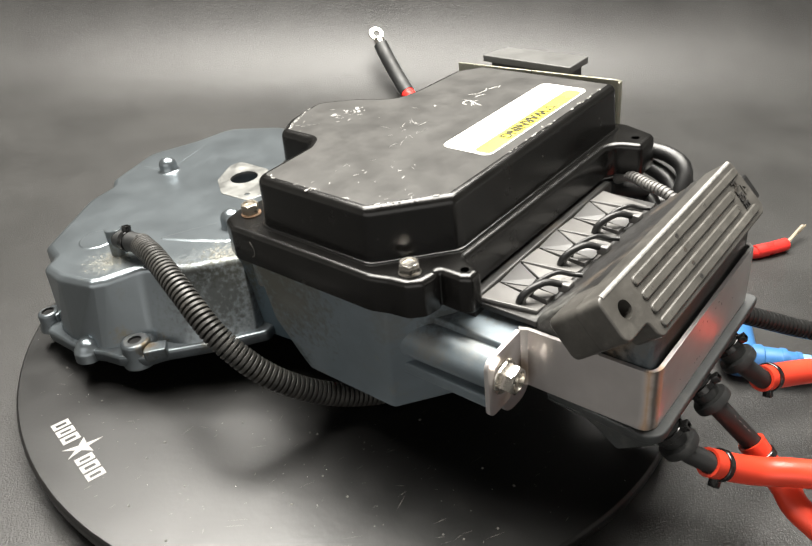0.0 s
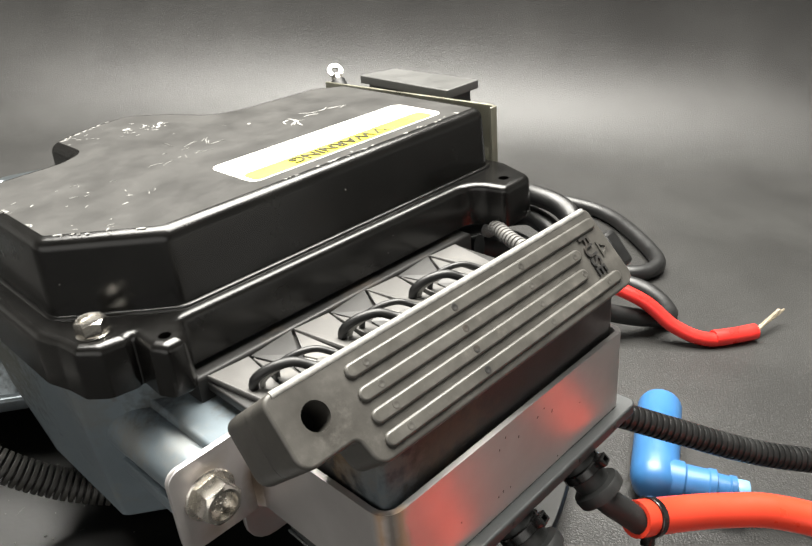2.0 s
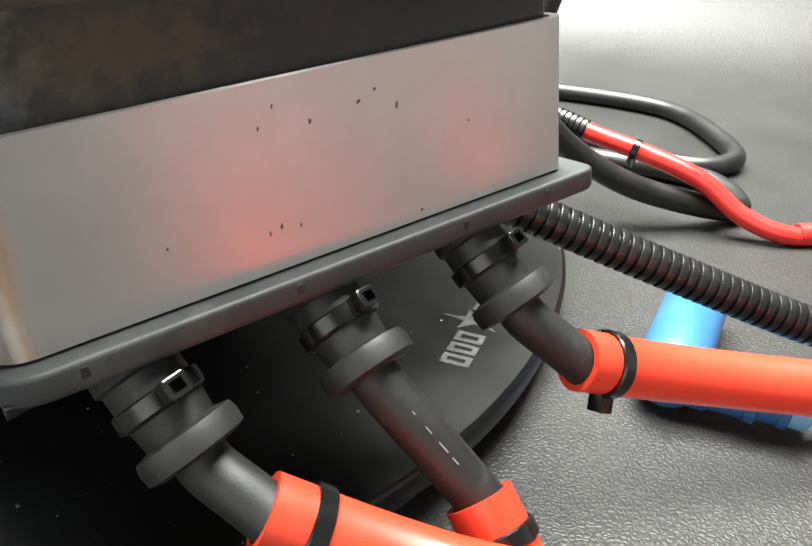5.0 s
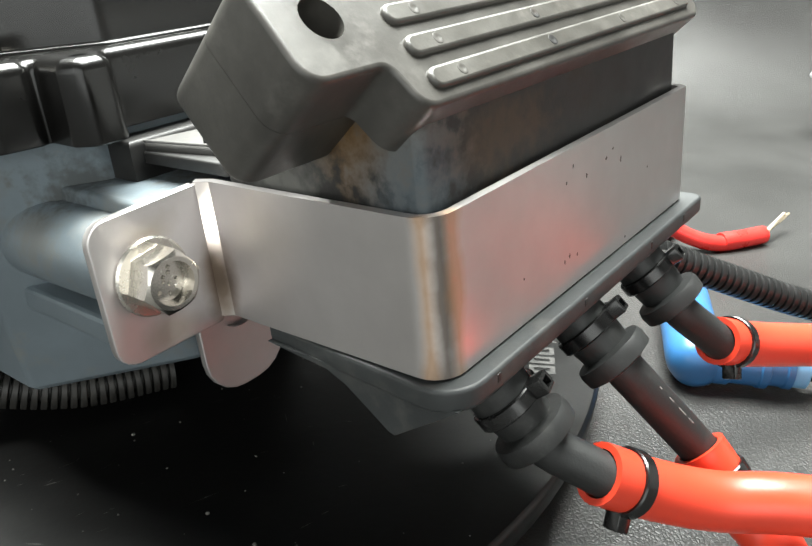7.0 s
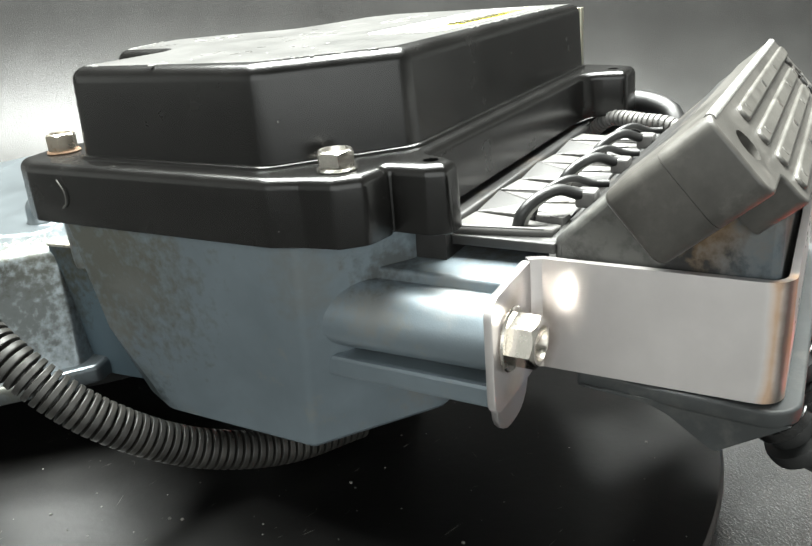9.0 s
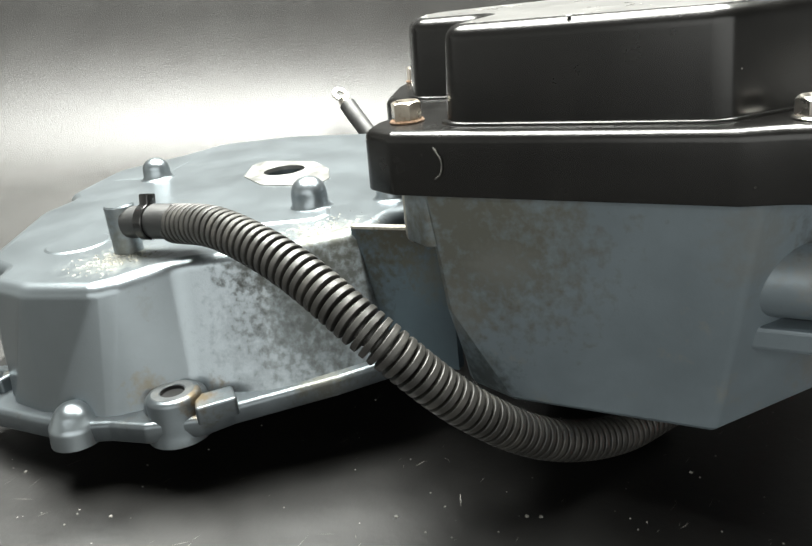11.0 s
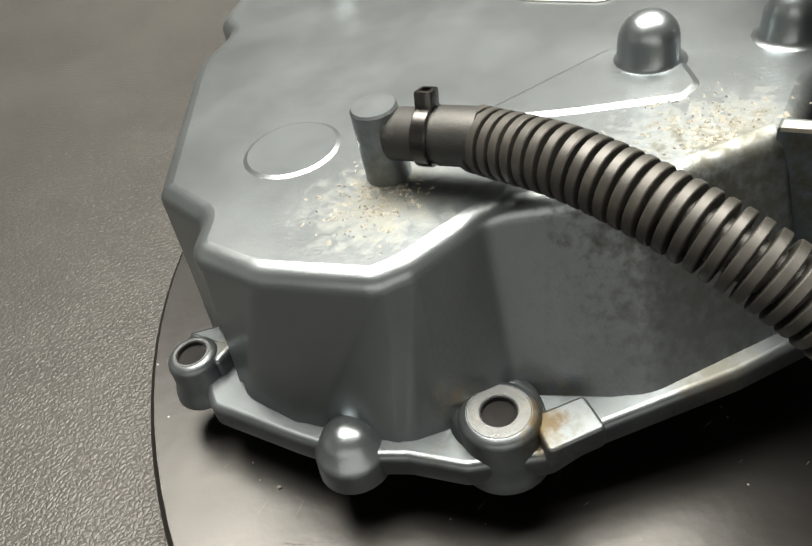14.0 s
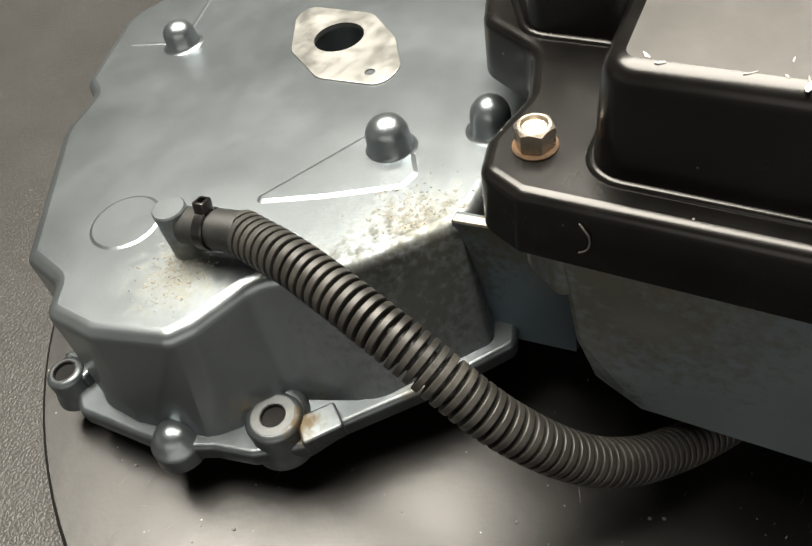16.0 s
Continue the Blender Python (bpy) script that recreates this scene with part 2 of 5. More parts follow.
cable_black = material("cable_jacket", (0.006, 0.006, 0.006), 0.45, vary=0.2, scale=90)
tie_black = material("tie_plastic", (0.006, 0.006, 0.006), 0.22, vary=0.2, scale=90)
orange = material("orange_sleeve", (0.57, 0.042, 0.018), 0.36, vary=0.06, scale=40, bump=0.04, bump_scale=900)
red = material("red_heat_shrink", (0.62, 0.025, 0.02), 0.32, vary=0.12, scale=70, bump=0.05, bump_scale=900)
blue = material("blue_plastic", (0.030, 0.115, 0.27), 0.38, vary=0.08, scale=60, bump=0.03, bump_scale=900)
sky_blue = material("light_blue_plastic", (0.16, 0.36, 0.58), 0.4, vary=0.06, scale=60)
paper_white = material("label_white", (0.78, 0.77, 0.72), 0.3, vary=0.03, scale=60)
paper_yellow = material("label_yellow", (0.76, 0.66, 0.07), 0.3, vary=0.04, scale=60)
ink = material("black_ink", (0.03, 0.028, 0.015), 0.5, vary=0.1)
print_white = material("white_print", (0.21, 0.206, 0.198), 0.55, vary=0.2, scale=300)
print_faint = material("faint_white_print", (0.06, 0.059, 0.056), 0.55, vary=0.6, scale=300, stain=(0.01, 0.01, 0.01), stain_amount=0.5, stain_scale=220)
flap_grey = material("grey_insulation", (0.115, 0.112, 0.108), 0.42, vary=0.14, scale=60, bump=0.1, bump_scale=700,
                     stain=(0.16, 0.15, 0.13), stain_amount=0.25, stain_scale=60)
flap_dark = material("dark_insulation", (0.036, 0.035, 0.034), 0.5, vary=0.2, scale=60, bump=0.1, bump_scale=700)
wire_white = material("white_wire", (0.26, 0.255, 0.24), 0.4, vary=0.08, scale=120)
copper = material("tinned_copper", (0.70, 0.60, 0.46), 0.4, metal=0.9, vary=0.2, scale=500)
scratch_pale = material("pale_scratches", (0.34, 0.335, 0.32), 0.6, vary=0.5, scale=400)
edge_pale = material("pale_edge_plastic", (0.20, 0.196, 0.185), 0.6, vary=0.4, scale=400)
mark_brown = material("dark_marks", (0.11, 0.095, 0.085), 0.6, metal=0.3, vary=0.5, scale=900)
dust = material("pale_dust", (0.12, 0.117, 0.107), 0.7, vary=0.5, scale=300)
sheet_metal = material("olive_sheet_metal", (0.30, 0.29, 0.23), 0.35, metal=0.8, vary=0.12, scale=60)
plate_grey = material("grey_plate", (0.085, 0.085, 0.082), 0.45, metal=0.4, vary=0.12, scale=40, bump=0.08, bump_scale=1200)
white_plastic = material("white_plastic", (0.7, 0.7, 0.68), 0.4, vary=0.05, scale=60)
bag_film = material("cloudy_film", (0.36, 0.36, 0.365), 0.22, vary=0.12, scale=30)
# unseen surround: pale walls bounce light, dim ones keep reflections dark
bounce_paint = material("pale_bounce_paint", (0.52, 0.52, 0.51), 0.8, vary=0.06, scale=2)
dim_paint = material("dim_surround_paint", (0.10, 0.10, 0.10), 0.8, vary=0.08, scale=2)
# near-black paint for shade: inside bores and below the unit
shade_black = material("painted_shade_black", (0.001, 0.001, 0.001), 0.9, vary=0.1)


# ---- mesh helpers ----
def link(name, bm, mat, parent=None, label="", angle=38.0):
    """One mesh object; faces with index 1 are flat, the rest smooth."""
    bmesh.ops.recalc_face_normals(bm, faces=bm.faces)
    smooth = [f.material_index == 0 for f in bm.faces]
    for f in bm.faces:
        f.smooth, f.material_index = True, 0
    me = bpy.data.meshes.new(name)
    bm.to_mesh(me)
    bm.free()
    me.set_sharp_from_angle(angle=radians(angle))
    me.polygons.foreach_set("use_smooth", smooth)
    me.materials.append(mat)
    ob = new(name, me)
    if parent is not None:
        ob.parent = parent
    if label:
        ob["label"] = label
    return ob


def part(name, bm, mat, parent, label="", angle=38.0):
    return link(name, bm, mat, parent, label, angle)


def fillet(poly, radius, n=5):
    """The polygon with each corner rounded; radius is one number or one a corner."""
    k = len(poly)
    radii = radius if isinstance(radius, (list, tuple)) else [radius] * k
    out = []
    for i in range(k):
        p, a, b = Vector(poly[i]), Vector(poly[i - 1]), Vector(poly[(i + 1) % k])
        da, db = (a - p), (b - p)
        la, lb = da.length, db.length
        da.normalize(), db.normalize()
        ang = da.angle(db, 3.0)
        if radii[i] <= 0 or ang > 3.05:
            out.append((p.x, p.y))
            continue
        t = min(radii[i] / math.tan(ang / 2), 0.48 * la, 0.48 * lb)
        r = t * math.tan(ang / 2)
        c = p + (da + db).normalized() * (r / math.sin(ang / 2))
        s, e = p + da * t - c, p + db * t - c
        turn = s.angle_signed(e)
        for j in range(n + 1):
            v = Matrix.Rotation(-turn * j / n, 2) @ s
            out.append((c.x + v.x, c.y + v.y))
    return out


def inset(poly, d):
    k = len(poly)
    area = sum(poly[i - 1][0] * poly[i][1] - poly[i][0] * poly[i - 1][1] for i in range(k))
    sign = 1 if area > 0 else -1
    out = []
    for i in range(k):
        p, a, b = Vector(poly[i]), Vector(poly[i - 1]), Vector(poly[(i + 1) % k])
        e, g = (p - a), (b - p)
        if e.length < 1e-9 or g.length < 1e-9:
            out.append((p.x, p.y))
            continue
        e.normalize(), g.normalize()
        m = Vector((-e.y - g.y, e.x + g.x))
        if m.length < 1e-6:
            out.append((p.x, p.y))
            continue
        m.normalize()
        c = max(0.35, m.dot(Vector((-e.y, e.x))))
        q = p + m * (sign * d / c)
        out.append((q.x, q.y))
    return out


def circle(x, y, r, n=20):
    return [(x + r * math.cos(2 * math.pi * i / n), y + r * math.sin(2 * math.pi * i / n)) for i in range(n)]


def stadium(x0, x1, y, r, n=6):
    a = [(x1 + r * math.sin(math.pi * i / n), y - r * math.cos(math.pi * i / n)) for i in range(n + 1)]
    b = [(x0 - r * math.sin(math.pi * i / n), y + r * math.cos(math.pi * i / n)) for i in range(n + 1)]
    return a + b


def slab(poly, w0, w1, r=0.0, r0=0.0, draft=0.0, holes=(), steps=4, frame_fn=None, bm=None, through=False, base=None):
    """A plate between w0 and w1 with rounded upper (r) and lower (r0) edges, walls that lean in by draft, and pockets (loop, depth, slope of the wall). base: another outline for the foot."""
    bm = bm or bmesh.new()
    put = frame_fn or (lambda x, y, z: (x, y, z))
    layers = []
    if r0 > 0:
        layers += [(w0 + r0 * (1 - math.cos(a)), r0 * (1 - math.sin(a))) for a in [math.pi / 2 * i / steps for i in range(steps)]]
    layers.append((w0 + r0, 0.0))
    if r > 0:
        layers += [(w1 - r + r * math.sin(a), draft + r * (1 - math.cos(a))) for a in [math.pi / 2 * i / steps for i in range(steps + 1)]]
    else:
        layers.append((w1, draft))
    loops = []
    for k, (w, d) in enumerate(layers):
        pts = base if base and k == 0 else inset(poly, d) if abs(d) > 1e-7 else poly
        loops.append([bm.verts.new(put(x, y, w)) for x, y in pts])
    for a, b in zip(loops, loops[1:]):
        for i in range(len(a)):
            j = (i + 1) % len(a)
            bm.faces.new((a[i], a[j], b[j], b[i]))
    if not through:
        bm.faces.new(list(reversed(loops[0]))).material_index = 1
    if not holes:
        bm.faces.new(loops[-1]).material_index = 1
        return bm
    edges = [bm.edges.get((loops[-1][i], loops[-1][(i + 1) % len(poly)])) for i in range(len(poly))]
    for loop, depth, *slope in holes:
        top = [bm.verts.new(put(x, y, w1)) for x, y in loop]
        low = [bm.verts.new(put(x, y, w1 - depth)) for x, y in (inset(loop, slope[0]) if slope else loop)]
        for i in range(len(loop)):
            j = (i + 1) % len(loop)
            bm.faces.new((top[i], low[i], low[j], top[j]))
            edges.append(bm.edges.get((top[i], top[j])))
        if not through:
            bm.faces.new(low).material_index = 1
    filled = bmesh.ops.triangle_fill(bm, use_beauty=True, use_dissolve=False, edges=edges)
    for f in filled["geom"]:
        if isinstance(f, bmesh.types.BMFace):
            f.material_index = 1
    return bm


def loft(polys, bm=None):
    """A closed solid through matching 3D loops."""
    bm = bm or bmesh.new()
    loops = [[bm.verts.new(p) for p in poly] for poly in polys]
    for a, b in zip(loops, loops[1:]):
        for i in range(len(a)):
            j = (i + 1) % len(a)
            bm.faces.new((a[i], a[j], b[j], b[i]))
    bm.faces.new(list(reversed(loops[0]))).material_index = 1
    bm.faces.new(loops[-1]).material_index = 1
    return bm


def axes_of(direction):
    d = Vector(direction).normalized()
    q = d.to_track_quat("Z", "X").to_matrix()
    return q.col[0], q.col[1], d


def lathe(profile, at, axis=(0, 0, 1), n=24, bm=None, spin=0.0):
    """Turns (radius, height) pairs about the axis through at."""
    bm = bm or bmesh.new()
    x, y, z = axes_of(axis)
    at = Vector(at)
    rings = []
    for r, h in profile:
        if r < 1e-6:
            rings.append([bm.verts.new(at + z * h)])
        else:
            rings.append([bm.verts.new(at + z * h + (x * math.cos(a) + y * math.sin(a)) * r) for a in [spin + 2 * math.pi * i / n for i in range(n)]])
    for k, (a, b) in enumerate(zip(rings, rings[1:])):
        level = 1 if abs(profile[k][1] - profile[k + 1][1]) < 1e-7 else 0
        for i in range(n):
            j = (i + 1) % n
            if len(a) == 1 and len(b) == 1:
                continue
            if len(a) == 1:
                f = bm.faces.new((a[0], b[j], b[i]))
            elif len(b) == 1:
                f = bm.faces.new((a[i], a[j], b[0]))
            else:
                f = bm.faces.new((a[i], a[j], b[j], b[i]))
            f.material_index = level
    for ring, flip in ((rings[0], True), (rings[-1], False)):
        if len(ring) > 1 and profile[0] != profile[-1]:
            bm.faces.new(list(reversed(ring)) if flip else ring).material_index = 1
    return bm


def ring_profile(r_in, r_out, h0, h1, b=0.0006):
    return [(r_in, h0), (r_out - b, h0), (r_out, h0 + b), (r_out, h1 - b), (r_out - b, h1), (r_in + b, h1), (r_in, h1 - b), (r_in, h0)]


def spline(points, n=12):
    pts = [Vector(p) for p in points]
    pts = [2 * pts[0] - pts[1]] + pts + [2 * pts[-1] - pts[-2]]
    out = []
    for i in range(1, len(pts) - 2):
        a, b, c, d = pts[i - 1:i + 3]
        for k in range(n):
            t = k / n
            out.append(0.5 * (2 * b + (c - a) * t + (2 * a - 5 * b + 4 * c - d) * t * t + (3 * b - a - 3 * c + d) * t ** 3))
    out.append(pts[-2])
    return out


def evenly(path, step):
    """Points along a polyline, step apart."""
    out, left = [path[0].copy()], step
    for a, b in zip(path, path[1:]):
        seg = (b - a).length
        pos = left
        while pos <= seg:
            out.append(a.lerp(b, pos / seg))
            pos += step
        left = pos - seg
    return out


def tube(points, radius, seg=14, step=0.004, ridge=0.0, pitch=0.0026, bm=None, per=14, hollow=0.0, smooth=True):
    """A tube along a spline. With ridge it is corrugated: ridges of that height, pitch apart."""
    bm = bm or bmesh.new()
    path = evenly(spline(points) if smooth else [Vector(p) for p in points], pitch / per if ridge else step)
    x = None
    rings = []
    for i, p in enumerate(path):
        d = (path[min(i + 1, len(path) - 1)] - path[max(i - 1, 0)]).normalized()
        if x is None:
            x = d.orthogonal().normalized()
        x = (x - d * x.dot(d)).normalized()
        y = d.cross(x)
        r = radius
        if ridge:
            ph = i % per
            land = int(per * 0.66)
            r = radius - (ridge if ph > land else 0.07 * ridge if ph in (0, land) else 0.0)
        rings.append([bm.verts.new(p + (x * math.cos(a) + y * math.sin(a)) * r) for a in [2 * math.pi * k / seg for k in range(seg)]])
    for a, b in zip(rings, rings[1:]):
        for i in range(seg):
            j = (i + 1) % seg
            bm.faces.new((a[i], a[j], b[j], b[i]))
    if hollow:
        for ring, s in ((rings[0], 1), (rings[-1], -1)):
            c = sum((v.co for v in ring), Vector()) / seg
            d = (path[1] - path[0]).normalized() if s == 1 else (path[-1] - path[-2]).normalized()
            inner = [bm.verts.new(c + (v.co - c) * hollow) for v in ring]
            deep = [bm.verts.new(v.co + d * (s * radius * 1.2)) for v in inner]
            for i in range(seg):
                j = (i + 1) % seg
                bm.faces.new((ring[i], inner[i], inner[j], ring[j]))
                bm.faces.new((inner[i], deep[i], deep[j], inner[j]))
            bm.faces.new(deep)
    else:
        bm.faces.new(list(reversed(rings[0])))
        bm.faces.new(rings[-1])
    return bm


def block(x0, x1, y0, y1, z0, z1, bevel=0.001, bm=None, turn=None, seg=2):
    b = bmesh.new()
    bmesh.ops.create_cube(b, size=1.0)
    bmesh.ops.transform(b, matrix=Matrix.Translation(((x0 + x1) / 2, (y0 + y1) / 2, (z0 + z1) / 2)) @ Matrix.Diagonal((x1 - x0, y1 - y0, z1 - z0, 1)), verts=b.verts)
    if bevel:
        bmesh.ops.bevel(b, geom=b.edges, offset=bevel, segments=seg, profile=0.5, affect="EDGES")
    for f in sorted(b.faces, key=lambda f: -f.calc_area())[:6]:
        f.material_index = 1
    if turn is not None:
        bmesh.ops.transform(b, matrix=turn, verts=b.verts)
    return b


def merge(*bms):
    """One bmesh out of several."""
    out = bms[0]
    for b in bms[1:]:
        tmp = bpy.data.meshes.new("tmp")
        b.to_mesh(tmp)
        b.free()
        out.from_mesh(tmp)
        bpy.data.meshes.remove(tmp)
    return out


def letters(text, size, extrude, bold=0.0):
    """A bmesh of flat raised letters of the built-in font, centred."""
    cu = bpy.data.curves.new("tmp", "FONT")
    cu.offset = bold
    cu.body, cu.size, cu.extrude, cu.align_x, cu.align_y = text, size, extrude, "CENTER", "CENTER"
    ob = bpy.data.objects.new("tmp", cu)
    me = bpy.data.meshes.new_from_object(ob)
    b = bmesh.new()
    b.from_mesh(me)
    bpy.data.objects.remove(ob)
    bpy.data.curves.remove(cu)
    bpy.data.meshes.remove(me)
    return b


def hex_bolt(parent, at, axis, flats, head, washer, head_mat, washer_mat, label, name="bolt", washer_label="", dish=0.0009, stamped=False):
    """A hexagon-headed bolt with a chamfered, dished top on a round washer: at is the washer's foot."""
    at, z = Vector(at), Vector(axis).normalized()
    x, y, _ = axes_of(z)
    n, half = 36, flats / 2
    rings = []

    def ring(fn):
        out = []
        for i in range(n):
            a = 2 * math.pi * i / n
            edge = half / math.cos((a + 0.35) % (math.pi / 3) - math.pi / 6)
            r, h = fn(edge)
            out.append(at + z * (0.0010 + h) + (x * math.cos(a) + y * math.sin(a)) * r)
        rings.append(out)
    top = half * 0.93
    ring(lambda e: (e * 0.97, 0.0))
    ring(lambda e: (e, 0.0005))
    ring(lambda e: (e, head - (e - top) * 0.75))
    ring(lambda e: (top, head))
    ring(lambda e: (half * 0.78, head))
    ring(lambda e: (half * 0.70, head - dish))
    ring(lambda e: (half * 0.10, head - dish))
    ob = part(name, loft(rings), head_mat, parent, label, 24)
    part("washer", lathe(ring_profile(0.001, washer, 0.0, 0.0010, 0.0004), at, z, 32), washer_mat, ob, washer_label)
    if stamped:
        rnd = random.Random(2)
        for k in range(9):
            a, r = rnd.uniform(0, 6.28), half * rnd.uniform(0.05, 0.52)
            p = at + z * (0.0010 + head - dish) + (x * math.cos(a) + y * math.sin(a)) * r
            part("stamp_mark", lathe([(0.0007, -0.0003), (0.0005, 0.0001), (0.0002, 0.0003), (0.0, 0.0003)], p, z, rnd.choice((4, 5, 6))), head_mat, ob)
    return ob


def thing(name, label, category, m=None, kind="", group=""):
    ob = new(name)
    if m is not None:
        ob.matrix_world = m
    return tagged(ob, label, category, group, kind)


# ---- setting: leatherette sweep and unseen walls added to shape the light ----
MAT_Z = -0.020


def build_sweep():
    bm = bmesh.new()
    prof = [(-1.6, MAT_Z), (-0.6, MAT_Z), (0.0, MAT_Z), (0.35, MAT_Z), (0.60, MAT_Z), (0.765, MAT_Z)]
    y0, R = 0.765, 0.16
    prof += [(y0 + R * math.sin(a), MAT_Z + R * (1 - math.cos(a))) for a in [math.radians(3 * i) for i in range(1, 29)]]
    prof += [(y0 + R + 0.01, MAT_Z + R + 0.05), (y0 + R + 0.03, MAT_Z + R + 0.17), (y0 + R + 0.033, MAT_Z + R + 0.17), (y0 + R + 0.03, MAT_Z + R - 0.05), (y0 + R + 0.03, MAT_Z - 0.009)]
    xs = [-1.7 + 3.4 * i / 24 for i in range(25)]
    rows = [[bm.verts.new((x, y, z)) for x in xs] for y, z in prof]
    for a, b in zip(rows, rows[1:]):
        for i in range(len(xs) - 1):
            bm.faces.new((a[i], a[i + 1], b[i + 1], b[i]))
    ob = link("backdrop", bm, leather, angle=60)
    return tagged(ob, "black grained leatherette sheet swept up behind the table", "backdrop", kind="structure")


build_sweep()


def build_walls():
    # added out of view: pale front and sides, dim back, ceiling and floor
    for name, x0, x1, y0, y1, z0, z1 in (
            ("wall_left", -2.46, -2.40, -2.3, 2.7, -0.1, 2.6), ("wall_right", 2.40, 2.46, -2.3, 2.7, -0.1, 2.6),
            ("wall_front", -2.40, 2.40, -2.3, -2.22, -0.1, 2.6), ("wall_back", -2.40, 2.40, 2.62, 2.70, -0.1, 2.6),
            ("ceiling", -2.40, 2.40, -2.22, 2.62, 2.6, 2.66), ("floor", -2.40, 2.40, -2.22, 2.62, -0.1, -0.03)):
        ob = link(name, block(x0, x1, y0, y1, z0, z1, 0), dim_paint if name in ("wall_back", "ceiling", "floor") else bounce_paint)
        tagged(ob, "unseen added studio " + name.split("_")[0], name.split("_")[0], kind="structure")


build_walls()

# ---- turntable ----
TT = (-0.0356, 0.3846)


def build_turntable():
    root = thing("turntable", "round black plastic display turntable with worn white print", "turntable", pose(TT[0], TT[1], 0))
    part("disc", lathe([(0.0, -0.011), (0.192, -0.011), (0.1985, -0.0098), (0.1995, -0.008), (0.2, -0.002), (0.1996, -0.0008), (0.1985, 0.0), (0.0, 0.0)],
                       (0, 0, 0), n=128), disc_black, root)
    part("base", lathe([(0.0, MAT_Z), (0.150, MAT_Z), (0.150, -0.0112), (0.0, -0.0112)], (0, 0, 0), n=64), rubber, root, "dark recessed turntable base")
    # printed maker's mark, as plain blocks and a star, along a line near the rim
    a, b = Vector((-0.1875 - TT[0], 0.2880 - TT[1])), Vector((-0.1472 - TT[0], 0.2440 - TT[1]))
    d = (b - a).normalized()
    mark = Matrix.Translation((a.x, a.y, 0.0)) @ Matrix.Rotation(math.atan2(d.y, d.x), 4, "Z")
    widths = (0.0052, 0.0050, 0.0054)
    # the second mark is dimmer and patchier than the first
    for turn, tint in ((mark, print_white), (Matrix.Rotation(math.radians(130), 4, "Z") @ mark, print_faint)):
        x = 0.0
        for i in range(7):
            w = widths[i % 3]
            if i == 3:
                pts = []
                for k in range(10):
                    r = 0.0088 if k % 2 == 0 else 0.0028
                    an = math.pi / 2 + math.pi * k / 5
                    pts.append((x + 0.006 + r * 0.75 * math.cos(an), 0.002 + r * 1.25 * math.sin(an)))
                bm = slab(pts, -0.0004, 0.00015)
                name, x = "printed_star", x + 0.0125
            else:
                outer = [(x, -0.0048), (x + w, -0.0048), (x + w, 0.0044), (x, 0.0044)]
                bm = slab(outer, -0.0004, 0.00012, holes=[([(x + 0.0018, -0.0030), (x + w - 0.0016, -0.0030), (x + w - 0.0016, 0.0026), (x + 0.0018, 0.0026)], 0.0004)])
                name, x = "printed_block", x + w + 0.0013
            bmesh.ops.transform(bm, matrix=turn, verts=bm.verts)
            part(name, bm, tint, root, "worn white print")
    rnd = random.Random(17)
    bm = bmesh.new()
    for _ in range(190):
        x, y = rnd.uniform(-0.18, 0.12), rnd.uniform(-0.185, -0.01)
        if math.hypot(x, y) > 0.19:
            continue
        an, ln, wd = rnd.gauss(0.6, 0.5), rnd.choice((0.0008, 0.0012, 0.002, 0.004)) * rnd.uniform(0.5, 1.4), rnd.uniform(0.00006, 0.00016)
        d, e = Vector((math.cos(an), math.sin(an), 0)) * ln, Vector((-math.sin(an), math.cos(an), 0)) * wd
        c = Vector((x, y, 0.00012))
        bm.faces.new([bm.verts.new(c + d * s + e * k) for s, k in ((-1, 0), (0, -1), (1, 0), (0.2, 1))])
    for _ in range(170):
        x, y, r = rnd.uniform(-0.17, 0.16), rnd.uniform(-0.18, 0.0), rnd.choice((0.0002, 0.0003, 0.0003, 0.0006))
        if math.hypot(x, y) < 0.19:
            lathe([(r, 0.0), (r * 0.8, r * 0.7), (0.0, r * 0.9)], (x, y, 0.0), n=6, bm=bm)
    tagged(part("dust_film", bm, dust, root, "fine scratches and dust specks"), kind="stuff")
    return root


build_turntable()

# ---- the controller and motor cover: axes u (length of the box), v (towards the housing), w (up) ----
U = Vector((0.61176355, 0.78973785, 0.0453816))
V = Vector((-0.78476002, 0.61312172, -0.09073844))
W = Vector((-0.09948402, 0.0198968, 0.99484021))
ORIGIN = Vector((0.0, 0.25, 0.0))
UNIT = Matrix((U, V, W)).transposed().to_4x4()
UNIT.translation = ORIGIN
unit = thing("motor_controller", "hybrid motor controller with black cover on a grey cast housing", "machine part", UNIT)
UNIT_INV = UNIT.inverted()


def loc(p):
    """World place to the unit's own axes."""
    return UNIT_INV @ Vector(p)


def table_w(u, v):
    """Height of the turntable's top in the unit's axes."""
    return (0.09073844 * v - 0.0453816 * u) / 0.99484021


